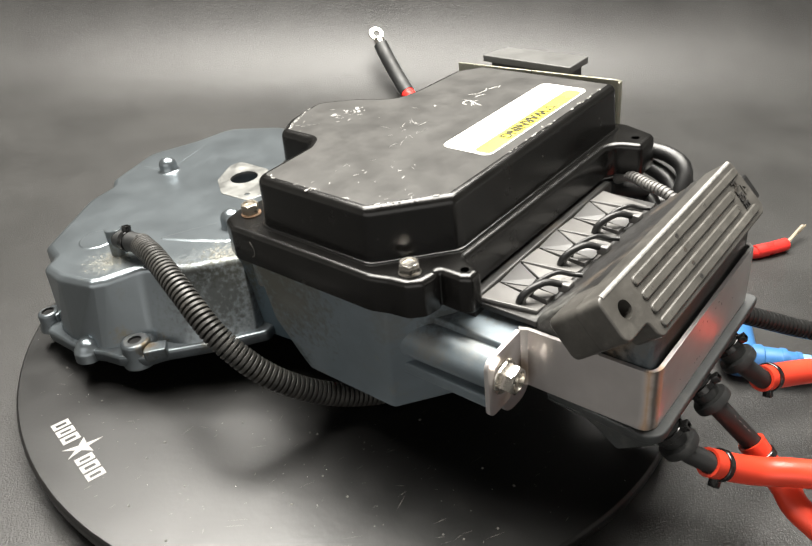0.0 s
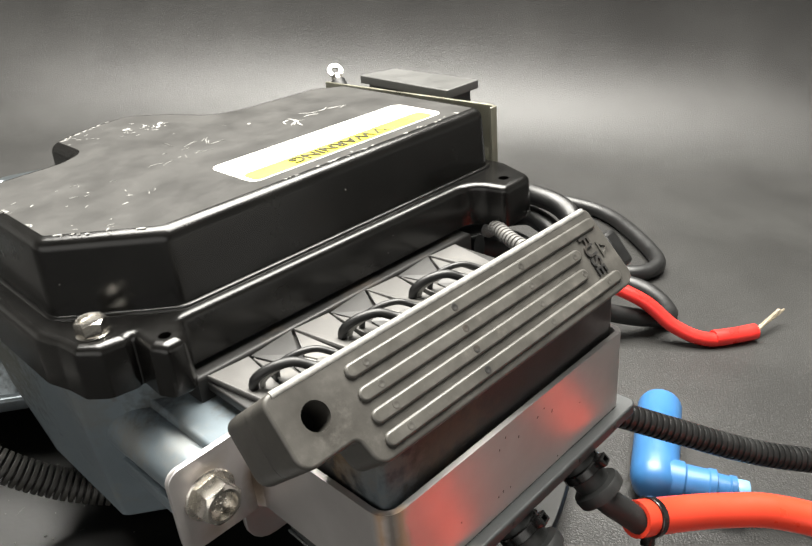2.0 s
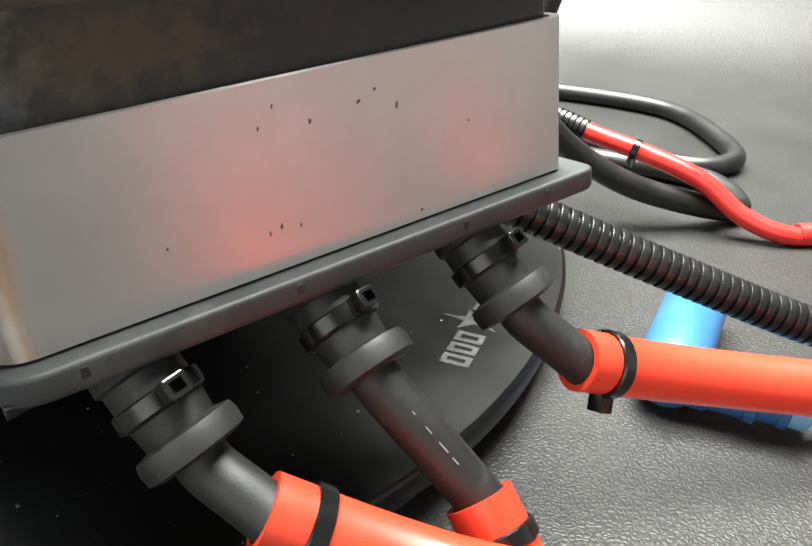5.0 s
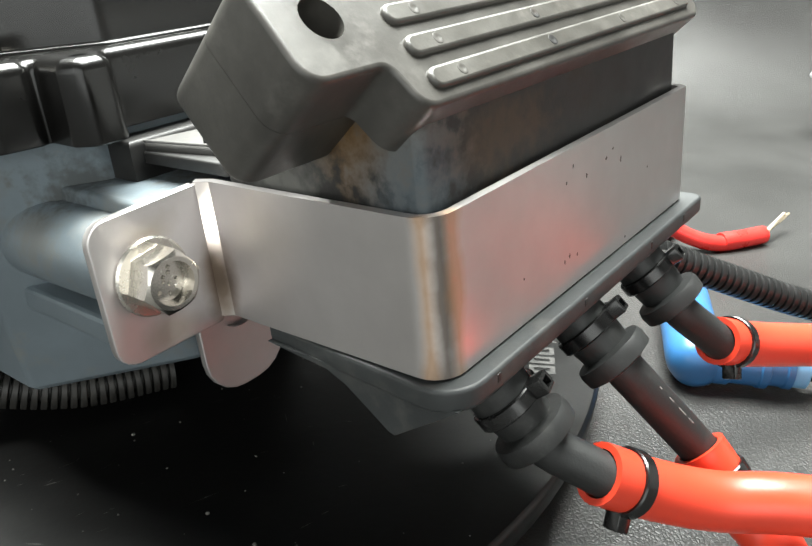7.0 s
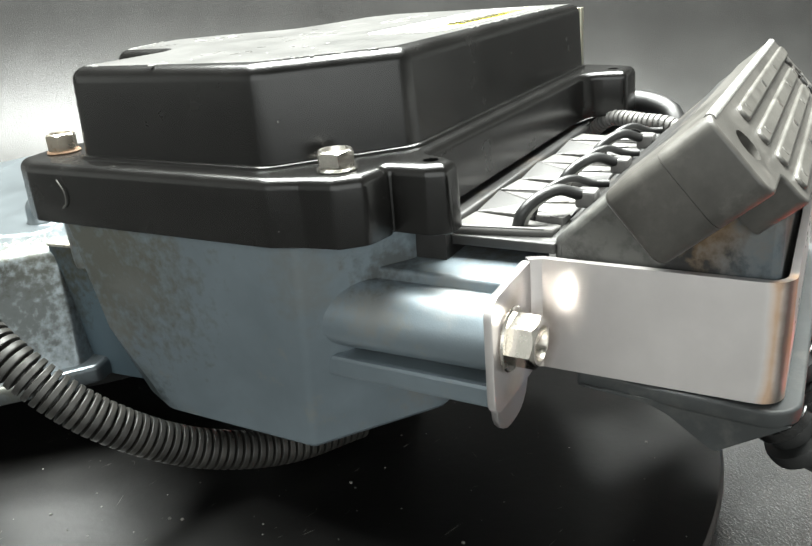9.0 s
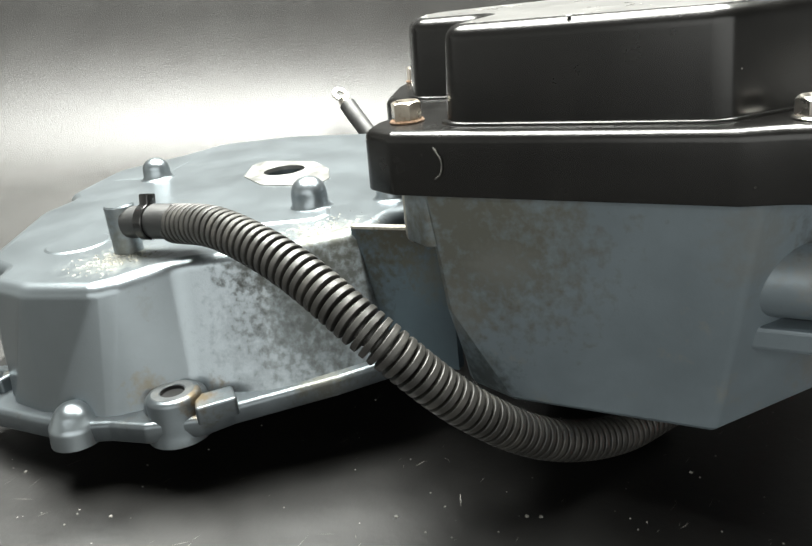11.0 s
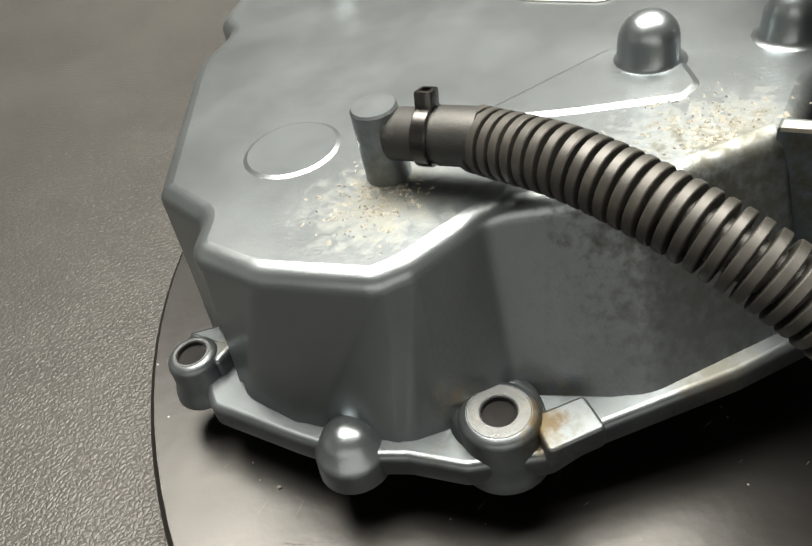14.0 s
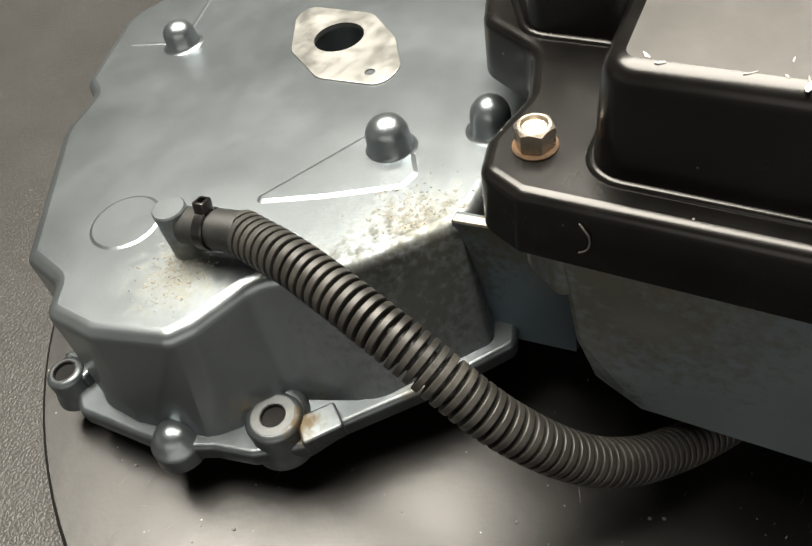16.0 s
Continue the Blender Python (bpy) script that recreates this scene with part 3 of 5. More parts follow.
# cast motor housing
HOUSE = [(0.056, 0.112), (0.043, 0.1215), (0.0270, 0.1218), (0.0205, 0.1235), (-0.003, 0.1432), (-0.0165, 0.1668), (-0.0345, 0.1738), (-0.0405, 0.1782), (-0.0465, 0.2020), (-0.0452, 0.2195),
         (-0.0355, 0.2245), (-0.0315, 0.2415), (0.018, 0.2755), (0.0385, 0.2795), (0.0445, 0.2890), (0.0865, 0.3045), (0.1200, 0.2915),
         (0.1480, 0.2870), (0.1680, 0.2520), (0.1750, 0.200), (0.1600, 0.150), (0.120, 0.115)]
HOUSE_R = [0.004, 0.010, 0.003, 0.002, 0.012, 0.010, 0.008, 0.006, 0.012, 0.006, 0.006, 0.004, 0.02, 0.008, 0.006, 0.02, 0.03, 0.02, 0.03, 0.04, 0.03, 0.02]
HOLE = (0.0912, 0.2035)


def build_housing():
    outline = fillet(HOUSE, HOUSE_R)
    top = 0.0804
    wide = inset(outline, -0.0030)
    foot = list(HOUSE)
    foot[3], foot[4], foot[5], foot[6] = (0.0125, 0.1162), (-0.0160, 0.1378), (-0.0245, 0.1605), (-0.0385, 0.1725)
    foot[7], foot[8], foot[9] = (-0.0440, 0.1780), (-0.0480, 0.2010), (-0.0465, 0.2195)
    # low cast pads on the top: a round one and a three-sided one beside a stud
    plateau = fillet([(0.0078, 0.1872), (0.0178, 0.1642), (0.0280, 0.1446), (0.0345, 0.1428), (0.0425, 0.1480), (0.0462, 0.1665)], [0.002, 0.01, 0.003, 0.004, 0.003, 0.002])
    body = slab(wide, 0.0345, top, r=0.0042, draft=0.0030, steps=5, base=inset(fillet(foot, HOUSE_R), -0.0030), holes=[(circle(*HOLE, 0.0098, 28), 0.020), (circle(-0.0095, 0.2190, 0.0112, 32), -0.0004, 0.0010), (plateau, -0.0006, 0.0014)])
    housing = part("motor_housing", body, cast_grey, unit, "blue-grey cast aluminium motor housing with stains and painted wall shade", 45)
    # bright pad round the bore
    pad = fillet([(0.0795, 0.2172), (0.0675, 0.1985), (0.0690, 0.1735), (0.0800, 0.1722), (0.0955, 0.1825), (0.1080, 0.1985), (0.1075, 0.2265), (0.0990, 0.2275)], 0.008)
    part("gasket_pad", slab(pad, top - 0.001, top + 0.0005, r=0.0003, holes=[(circle(*HOLE, 0.0092, 28), 0.0018), (circle(0.0748, 0.1815, 0.0019, 14), 0.0018)], through=True),
         machined, housing, "bright machined pad round a bore")
    # black disc paints the bore's shade
    part("bore", lathe([(0.0, -0.0004), (0.0090, -0.0004), (0.0090, 0.0), (0.0, 0.0)], (*HOLE, top - 0.0185), n=24), shade_black, housing)
    # domed studs
    for u, v, r, h in ((0.0745, 0.2640, 0.0062, 0.0098), (0.0425, 0.1563, 0.0068, 0.0118), (0.0585, 0.1305, 0.0062, 0.0118), (0.1480, 0.1800, 0.0062, 0.0105)):
        prof = [(r + 0.0024, 0.0), (r + 0.0009, 0.0006), (r, 0.0018), (r * 0.97, h * 0.50)]
        prof += [(r * 0.96 * math.cos(a), h * 0.5 + h * 0.5 * math.sin(a)) for a in [math.radians(15 * i) for i in range(1, 7)]]
        part("stud", lathe(prof, (u, v, top - 0.0003), n=24), cast_grey, housing, "domed cast stud")
    # fine cast ridges on the top
    ridges = (((0.0692, 0.2860), (0.0745, 0.2680)), ((0.0790, 0.2660), (0.1130, 0.2765)))
    for line in ridges:
        part("cast_ridge", tube([(u, v, top - 0.00303) for u, v in line], 0.0032, 20, 0.002), cast_grey, housing)
    # pale corrosion crusts
    rnd = random.Random(5)
    for cu, cv, n, s, crust in ((-0.0205, 0.1880, 240, 0.0125, corroded), (0.0190, 0.1365, 280, 0.0125, corroded), (-0.0205, 0.1880, 45, 0.0115, grime), (0.0190, 0.1365, 50, 0.0120, grime)):
        bm = bmesh.new()
        for _ in range(n):
            u, v = cu + rnd.gauss(0, s * 0.5), cv + rnd.gauss(0, s * 0.5)
            if not (u > -0.034 and v > (0.1805 if cu < 0 else 0.1492 - 0.838 * (u + 0.003))):
                continue
            r, k, an, long = rnd.uniform(0.0002, 0.0009) * (1.0 if crust is corroded else 0.6), rnd.randint(6, 8), rnd.uniform(0, 3.14), rnd.uniform(1.0, 2.6)
            ring = []
            for i in range(k):
                t, q = 2 * math.pi * i / k, r * rnd.uniform(0.6, 1.3)
                x, y = q * long * math.cos(t), q * math.sin(t)
                ring.append((u + x * math.cos(an) - y * math.sin(an), v + x * math.sin(an) + y * math.cos(an)))
            base = [bm.verts.new((x, y, top - 0.0002)) for x, y in ring]
            mid = bm.verts.new((u, v, top + rnd.uniform(0.00008, 0.00034)))
            for i in range(k):
                bm.faces.new((base[i], base[(i + 1) % k], mid))
        tagged(part("corrosion", bm, crust, housing, "crusty pale corrosion" if crust is corroded else "olive-brown grime flecks"), kind="stuff")
    # bolting flange: rails between two eyes and a dome
    rail = [(-0.0480, 0.2330), (-0.0548, 0.2235), (-0.0540, 0.2000), (-0.0528, 0.1850), (-0.0485, 0.1750), (-0.0460, 0.1630), (-0.0370, 0.1490), (-0.0285, 0.1440),
            (-0.0040, 0.1220), (0.0150, 0.1080), (0.030, 0.113), (0.02, 0.135), (-0.02, 0.16), (-0.028, 0.185), (-0.034, 0.22)]
    part("flange", slab(fillet(rail, 0.004), 0.0338, 0.0402, r=0.0018, r0=0.0006), cast_dull, housing, "narrow cast bolting flange", 45)
    part("flange_pad", slab(fillet([(-0.0388, 0.1486), (-0.0292, 0.1408), (-0.0235, 0.1475), (-0.0322, 0.1550)], 0.0012), 0.0385, 0.0442, r=0.0008), cast_dull, housing)
    for u, v, r, hr, foot in ((-0.0470, 0.2335, 0.0062, 0.0037, 0.0345), (-0.0350, 0.1604, 0.0083, 0.0038, 0.0320)):
        part("bolt_eye", lathe([(hr, 0.0), (r + 0.0016, 0.0), (r + 0.0012, 0.0022), (r + 0.0002, 0.0048), (r, 0.0462 - foot - 0.0018), (r - 0.0003, 0.0462 - foot - 0.0009), (r - 0.0009, 0.0462 - foot - 0.0003), (r - 0.0017, 0.0462 - foot), (hr, 0.0462 - foot), (hr, 0.0)], (u, v, foot), n=32), cast_dull, housing, "cast eye with a through hole")
        part("spot_face", lathe(ring_profile(hr, r - 0.0018, 0.0, 0.0004, 0.0002), (u, v, 0.0459), n=32), spot_grey, housing, "dull spot-faced rim")
        # black plug near the rim paints the hole's depth
        part("bore", lathe([(0.0, 0.0), (hr - 0.0001, 0.0), (hr - 0.0001, 0.0014), (hr - 0.0003, 0.0014), (hr - 0.0003, 0.0003), (0.0, 0.0003)], (u, v, 0.0447), n=24), shade_black, housing)
    shoulder = slab(circle(-0.0322, 0.1628, 0.0112, 36), 0.0362, 0.0447, r=0.0036, r0=0.0004, draft=0.0016, steps=5)
    part("eye_shoulder", shoulder, cast_dull, housing, "rounded cast shoulder round an eye", 60)
    web = [(-0.0470, 0.2262), (-0.0405, 0.2262), (-0.036, 0.2340), (-0.0420, 0.2405)]
    part("eye_web", slab(fillet(web, 0.001), 0.0335, 0.0452, r=0.0012), cast_dull, housing)
    web = [(-0.0405, 0.1672), (-0.0330, 0.1750), (-0.0200, 0.1680), (-0.0245, 0.1605), (-0.0295, 0.1650)]
    part("eye_web", slab(fillet(web, 0.003), 0.0335, 0.0440, r=0.0034), cast_dull, housing)
    dome = [(0.0082, 0.0), (0.0078, 0.0044), (0.0076, 0.0060), (0.0069, 0.0066)] + [(0.0066 * math.cos(a), 0.0058 + 0.0066 * math.sin(a)) for a in [math.radians(15 * i) for i in range(2, 7)]]
    part("flange_dome", lathe(dome, (-0.0500, 0.1880, 0.0335), n=24), cast_grey, housing, "rounded cast boss", 60)
    # skirt and wall joining the housing to the front case
    part("joining_wall", slab([(0.0196, 0.1260), (0.0226, 0.0925), (0.0262, 0.0925), (0.0240, 0.1260)], 0.0335, 0.0818, r=0.0006, draft=0.0004), slate, housing,
         "blue-grey stained cast wall with a thin ledge")
    part("ledge", slab([(0.0193, 0.1250), (0.0223, 0.0930), (0.0247, 0.0930), (0.0220, 0.1250)], 0.0813, 0.0823, r=0.0003), ledge_metal, housing, "pale worn ledge")
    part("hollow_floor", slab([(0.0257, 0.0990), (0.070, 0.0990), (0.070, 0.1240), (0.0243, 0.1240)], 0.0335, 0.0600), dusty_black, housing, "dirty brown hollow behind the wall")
    # stator standing on the turntable, coloured near-black as the shade below
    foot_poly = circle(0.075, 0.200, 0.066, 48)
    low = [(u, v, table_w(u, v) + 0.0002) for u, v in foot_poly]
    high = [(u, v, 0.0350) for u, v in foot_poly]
    part("stator", loft([low, high]), shade_black, unit, "stator body under the housing, blackened as shade")
    return housing


build_housing()


# front case under the cover
def build_case():
    low = [(0.0103, 0.0700), (0.0160, 0.0845), (0.0200, 0.0880), (0.1300, 0.0900), (0.1300, -0.0100), (0.0450, -0.0123), (0.0107, 0.0135)]
    mid = [(0.0072, 0.0858), (0.0084, 0.0876), (0.0185, 0.0915), (0.1440, 0.0945), (0.1440, -0.0114), (0.0382, -0.0126), (0.0079, 0.0096)]
    top = [(0.0040, 0.0890), (0.0046, 0.0900), (0.0160, 0.0960), (0.1600, 0.1000), (0.1600, -0.0130), (0.0300, -0.0130), (0.0048, 0.0050)]
    polys = []
    for w, plan, d in ((0.0330, low, 0.0014), (0.0345, low, 0.0), (0.0620, mid, 0.0), (0.0990, top, 0.0)):
        poly = fillet(plan, [0.0006, 0.0006, 0.004, 0.01, 0.01, 0.006, 0.0035], 4)
        polys.append([(x, y, w) for x, y in (inset(poly, d) if d else poly)])
    case = part("front_case", loft(polys), case_grey, unit, "blue-grey painted cast case with dusty stains", 20)
    rim = fillet([(0.0042, 0.0900), (0.0105, 0.1000), (0.0500, 0.1020), (0.1500, 0.1000), (0.1500, 0.0300), (0.0500, 0.0300)], 0.003)
    part("case_rim", slab(rim, 0.0822, 0.0982, r=0.0005, r0=0.0008), case_grey, case)
    post = [(0.0, 0.0), (0.0012, 0.0001), (0.0022, 0.0010), (0.0026, 0.0026), (0.0026, 0.0172), (0.0, 0.0172)]
    part("rim_post", lathe(post, (0.0128, 0.0985, 0.0812), n=20), ledge_metal, case, "pale worn rounded corner of the rim", 60)
    # screw boss that carries the bracket, with its ribs
    boss = lathe([(0.0098, 0.0), (0.0098, 0.0620), (0.0092, 0.0630), (0.0, 0.0630)], (0.0208, 0.0190, 0.0745), (0.02, -1, 0), 28)
    part("screw_boss", boss, case_grey, case, "round cast boss behind the bracket")
    shelf = slab(fillet([(0.0235, -0.0005), (0.0235, -0.0425), (0.0560, -0.0425), (0.0560, -0.0005)], 0.0015), 0.0800, 0.0872, r=0.0012)
    part("cast_shelf", shelf, case_grey, case)
    part("cast_rib", block(0.0135, 0.0290, -0.0425, 0.0180, 0.0575, 0.0640, 0.0012), case_grey, case)
    part("cast_rib", block(0.0300, 0.0480, -0.0420, 0.0000, 0.0600, 0.0810, 0.002), case_grey, case)
    # added unseen support, near-black so it merges with the shade
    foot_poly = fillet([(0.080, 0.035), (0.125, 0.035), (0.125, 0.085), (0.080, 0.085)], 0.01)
    part("added_support", loft([[(u, v, table_w(u, v) + 0.0002) for u, v in foot_poly], [(u, v, 0.0345) for u, v in foot_poly]]), shade_black, case)
    return case


build_case()

# black two-step cover
LIP = [(0.0012, 0.0900), (0.0012, 0.0980), (0.0060, 0.1085), (0.0165, 0.1110), (0.0330, 0.1080), (0.0500, 0.1130), (0.0600, 0.1310), (0.0900, 0.1420), (0.1120, 0.1450),
       (0.1250, 0.1200), (0.1400, 0.1000), (0.1850, 0.1000), (0.1960, 0.0900), (0.1975, -0.0150), (0.1900, -0.0345), (0.1715, -0.0345), (0.1690, -0.0190),
       (0.0355, -0.0175), (0.0325, -0.0250), (0.0300, -0.0290), (0.0230, -0.0290), (0.0205, -0.0240), (0.0210, -0.0135), (0.0190, -0.0150), (0.0105, -0.0135),
       (0.0055, -0.0080), (0.0042, 0.0010), (0.0015, 0.0100)]
LIP_R = [0.01, 0.004, 0.006, 0.006, 0.01, 0.01, 0.01, 0.01, 0.01, 0.01, 0.01, 0.008, 0.008, 0.004, 0.006, 0.003, 0.012,
         0.003, 0.003, 0.003, 0.003, 0.003, 0.002, 0.003, 0.004, 0.004, 0.004, 0.01]
COVER = [(0.0105, 0.0865), (0.0480, 0.0885), (0.0560, 0.0930), (0.0560, 0.1165), (0.0720, 0.1260), (0.1000, 0.1310), (0.1150, 0.1120), (0.1240, 0.0920), (0.1380, 0.0890),
         (0.1760, 0.0880), (0.1905, 0.0760), (0.1905, -0.0125), (0.0392, -0.0122), (0.0100, 0.0150)]
COVER_R = [0.008, 0.006, 0.006, 0.008, 0.01, 0.012, 0.012, 0.012, 0.01, 0.01, 0.008, 0.006, 0.008, 0.008]


def build_cover():
    lip = slab(fillet(LIP, LIP_R), 0.0985, 0.1158, r=0.0030, r0=0.0004, draft=0.0004, steps=5,
               holes=[(circle(0.0269, -0.0226, 0.0020, 14), 0.010), (circle(0.1805, -0.0265, 0.0022, 14), 0.010)])
    lower = part("lower_cover", lip, cover_black, unit, "glossy black plastic rim of the cover", 50)
    upper = part("upper_cover", slab(fillet(COVER, COVER_R, 6), 0.1150, 0.1412, r=0.0042, draft=0.0012, steps=6), cover_black, unit,
                 "scuffed glossy black plastic cover", 50)
    # only the level top takes the paler colour with painted sheen
    upper.data.materials.append(cover_top_sheen)
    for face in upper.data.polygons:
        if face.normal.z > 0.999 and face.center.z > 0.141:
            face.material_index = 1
    # low fillet bead where the upper cover meets the rim
    part("bead", slab(inset(fillet(COVER, COVER_R, 6), -0.0016), 0.1150, 0.1168, r=0.0014), cover_black, upper, "", 60)
    for u, v in ((0.0165, 0.0992), (0.0143, -0.0037)):
        rustier = v > 0
        hex_bolt(unit, (u, v, 0.1156), (0, 0, 1), 0.0077 if rustier else 0.0083, 0.0051 if rustier else 0.0042, 0.0050 if rustier else 0.0051, rusty if rustier else zinc, rust if rustier else zinc,
                 "rusty hexagon bolt" if rustier else "bright hexagon bolt", washer_label="rusty washer" if rustier else "bright washer")
    hex_bolt(unit, (0.1010, 0.1375, 0.1156), (0, 0, 1), 0.0077, 0.0051, 0.0050, rusty, rust, "rusty hexagon bolt", washer_label="rusty washer")
    # warning label
    label = part("warning_label", slab(fillet([(0.0785, -0.0015), (0.1735, -0.0015), (0.1735, 0.0258), (0.0785, 0.0258)], 0.004), 0.1408, 0.14145), paper_white, unit,
                 "white and yellow warning label")
    part("yellow_band", slab(fillet([(0.0805, -0.0008), (0.1690, -0.0008), (0.1690, 0.0085), (0.0805, 0.0085)], 0.003), 0.1412, 0.1416), paper_yellow, label, "yellow stripe")
    text = letters("WARNING", 0.0080, 0.0002, 0.00008)
    bmesh.ops.transform(text, matrix=Matrix.Translation((0.1180, 0.0040, 0.1418)) @ Matrix.Rotation(math.pi, 4, "Z"), verts=text.verts)
    part("lettering", text, ink, label, "black letters")
    tri = slab([(0.1455, 0.0012), (0.1385, 0.0012), (0.1420, 0.0072)][::-1], 0.1414, 0.14172, holes=[([(0.1438, 0.0022), (0.1402, 0.0022), (0.1420, 0.0054)], 0.0002)])
    part("warning_triangle", tri, ink, label)
    # pale scuffs and scratches on the top
    rnd = random.Random(11)
    bm = bmesh.new()

    def stroke(u, v, ln, wd, an, bend=0.0, w=0.14132):
        """A ragged thin ribbon lying on the plastic."""
        pts, p = [], Vector((u, v))
        n = max(3, int(ln / 0.0009))
        for k in range(n + 1):
            pts.append((p.copy(), an))
            p = p + Vector((math.cos(an), math.sin(an))) * (ln / n)
            an += bend / n + rnd.gauss(0, 0.16)
        rows = []
        for k, (q, ang) in enumerate(pts):
            r = wd * (0.25 + math.sin(math.pi * (k + 0.4) / (n + 0.8))) * rnd.uniform(0.5, 1.2)
            e = Vector((-math.sin(ang), math.cos(ang))) * r
            rows.append([bm.verts.new((q.x + e.x, q.y + e.y, w - 0.0002)), bm.verts.new((q.x + e.x, q.y + e.y, w)), bm.verts.new((q.x - e.x, q.y - e.y, w)), bm.verts.new((q.x - e.x, q.y - e.y, w - 0.0002))])
        for a, b in zip(rows, rows[1:]):
            for k in range(3):
                bm.faces.new((a[k], b[k], b[k + 1], a[k + 1]))

    for u, v, ln, an, bend in ((0.1300, 0.0420, 0.012, 0.9, 2.2), (0.1330, 0.0500, 0.010, -0.6, -1.8), (0.1290, 0.0460, 0.009, 1.6, -2.0), (0.1370, 0.0440, 0.010, 2.4, 1.5),
                               (0.1420, 0.0540, 0.009, -0.9, 1.2), (0.1400, 0.0480, 0.007, 0.3, -1.6), (0.1480, 0.0500, 0.008, -0.4, 0.9), (0.1540, 0.0490, 0.006, -0.6, 0.6),
                               (0.1580, 0.0450, 0.004, 0.2, 0.5), (0.1310, 0.0380, 0.005, 1.1, 0.6)):
        stroke(u, v, ln, rnd.uniform(0.00022, 0.0004), an, bend)
    for u, v, ln, wd in ((0.0853, 0.1037, 0.0034, 0.0010), (0.0985, 0.0975, 0.0042, 0.0009), (0.0960, 0.0940, 0.0030, 0.0006), (0.1203, 0.0606, 0.0016, 0.0006), (0.0124, 0.0511, 0.0030, 0.0005),
                         (0.0930, 0.1010, 0.0024, 0.0004)):
        stroke(u, v, ln, wd, rnd.uniform(-0.6, 0.9))
    for u, v, s, n, wd, long in ((0.0920, 0.0980, 0.010, 22, 0.00016, 0.0030), (0.0650, 0.1060, 0.008, 14, 0.00014, 0.0028), (0.0484, 0.0243, 0.008, 6, 0.00014, 0.0030), (0.0160, 0.0500, 0.007, 9, 0.00012, 0.0025),
                                 (0.0390, 0.0441, 0.014, 9, 0.00009, 0.0030), (0.0950, 0.0600, 0.020, 7, 0.00007, 0.0090), (0.0780, 0.0450, 0.016, 8, 0.00007, 0.0060), (0.0300, 0.0080, 0.007, 6, 0.00010, 0.0030)):
        for _ in range(n):
            uu, vv = u + rnd.gauss(0, s * 0.6), v + rnd.gauss(0, s * 0.5)
            if vv > -0.0085 and 0.0135 < uu < 0.185 and not (0.072 < uu < 0.178 and -0.006 < vv < 0.030) and uu + vv > 0.032 and vv < 0.0840 + max(0.0, min(0.03, (uu - 0.055) * 3)):
                stroke(uu, vv, rnd.uniform(0.3, 1.0) * long, wd * rnd.uniform(0.6, 1.5), rnd.choice((0.2, 0.9, 2.2, 2.8)) + rnd.gauss(0, 0.3), rnd.gauss(0, 0.3))
    # chips along the upper edges
    for n, (p, q) in ((26, ((0.085, -0.0070), (0.180, -0.0070))), (9, ((0.0158, 0.022), (0.0158, 0.078))), (18, ((0.0612, 0.1128), (0.0885, 0.1248))), (8, ((0.0178, 0.0140), (0.0370, -0.0048)))):
        for _ in range(n):
            k = rnd.random()
            stroke(p[0] + (q[0] - p[0]) * k + rnd.gauss(0, 0.0004), p[1] + (q[1] - p[1]) * k + rnd.gauss(0, 0.0004), rnd.uniform(0.0006, 0.0026), rnd.uniform(0.0001, 0.0004), math.atan2(q[1] - p[1], q[0] - p[0]) + rnd.gauss(0, 0.4))
    tagged(part("scuffing", bm, scratch_pale, upper, "pale scratches and chips"), kind="stuff")
    # curved pale mark on the rim's front
    mark = tube([(0.0009, 0.0842, 0.1120), (0.0009, 0.0822, 0.1085), (0.0009, 0.0826, 0.1050), (0.0009, 0.0848, 0.1032)], 0.0002, 6, 0.001)
    part("scuff_mark", mark, dust, lower)
    return upper


build_cover()


def build_back_plates():
    strip = [(0.1935, 0.0980), (0.1949, 0.0975), (0.2008, -0.0040), (0.1996, -0.0090), (0.1956, -0.0090), (0.1956, -0.0077), (0.1984, -0.0075), (0.1992, -0.0040)]
    part("end_sheet", slab(fillet(strip, 0.0012), 0.1050, 0.1388, r=0.0003), sheet_metal, unit, "bent olive sheet-metal end plate")
    top = fillet([(0.2100, 0.0290), (0.2335, 0.0290), (0.2335, 0.0860), (0.2130, 0.0930)], 0.001)
    ob = part("connector_plate", slab(top, 0.1345, 0.1385, r=0.0006), plate_grey, unit, "grey flat plate behind the cover")
    part("connector_block", block(0.2125, 0.2310, 0.0320, 0.0860, 0.1000, 0.1350, 0.001), dusty_black, ob)
    part("connector_neck", block(0.1900, 0.2140, 0.0200, 0.0860, 0.0990, 0.1250, 0.001), dusty_black, ob)


build_back_plates()


# ---- fuse box on the long side ----
FN, FS, FC = Vector((0.0, -0.76, 0.65)), Vector((0.0, -0.65, -0.76)), 0.1497


def fuse_put(u, s, h):
    """Place on the sloping fuse cover: along it, down it, and above its face."""
    p = Vector((u, 0, 0)) + FS * s + FN * (FC + h)
    return (p.x, p.y, p.z)


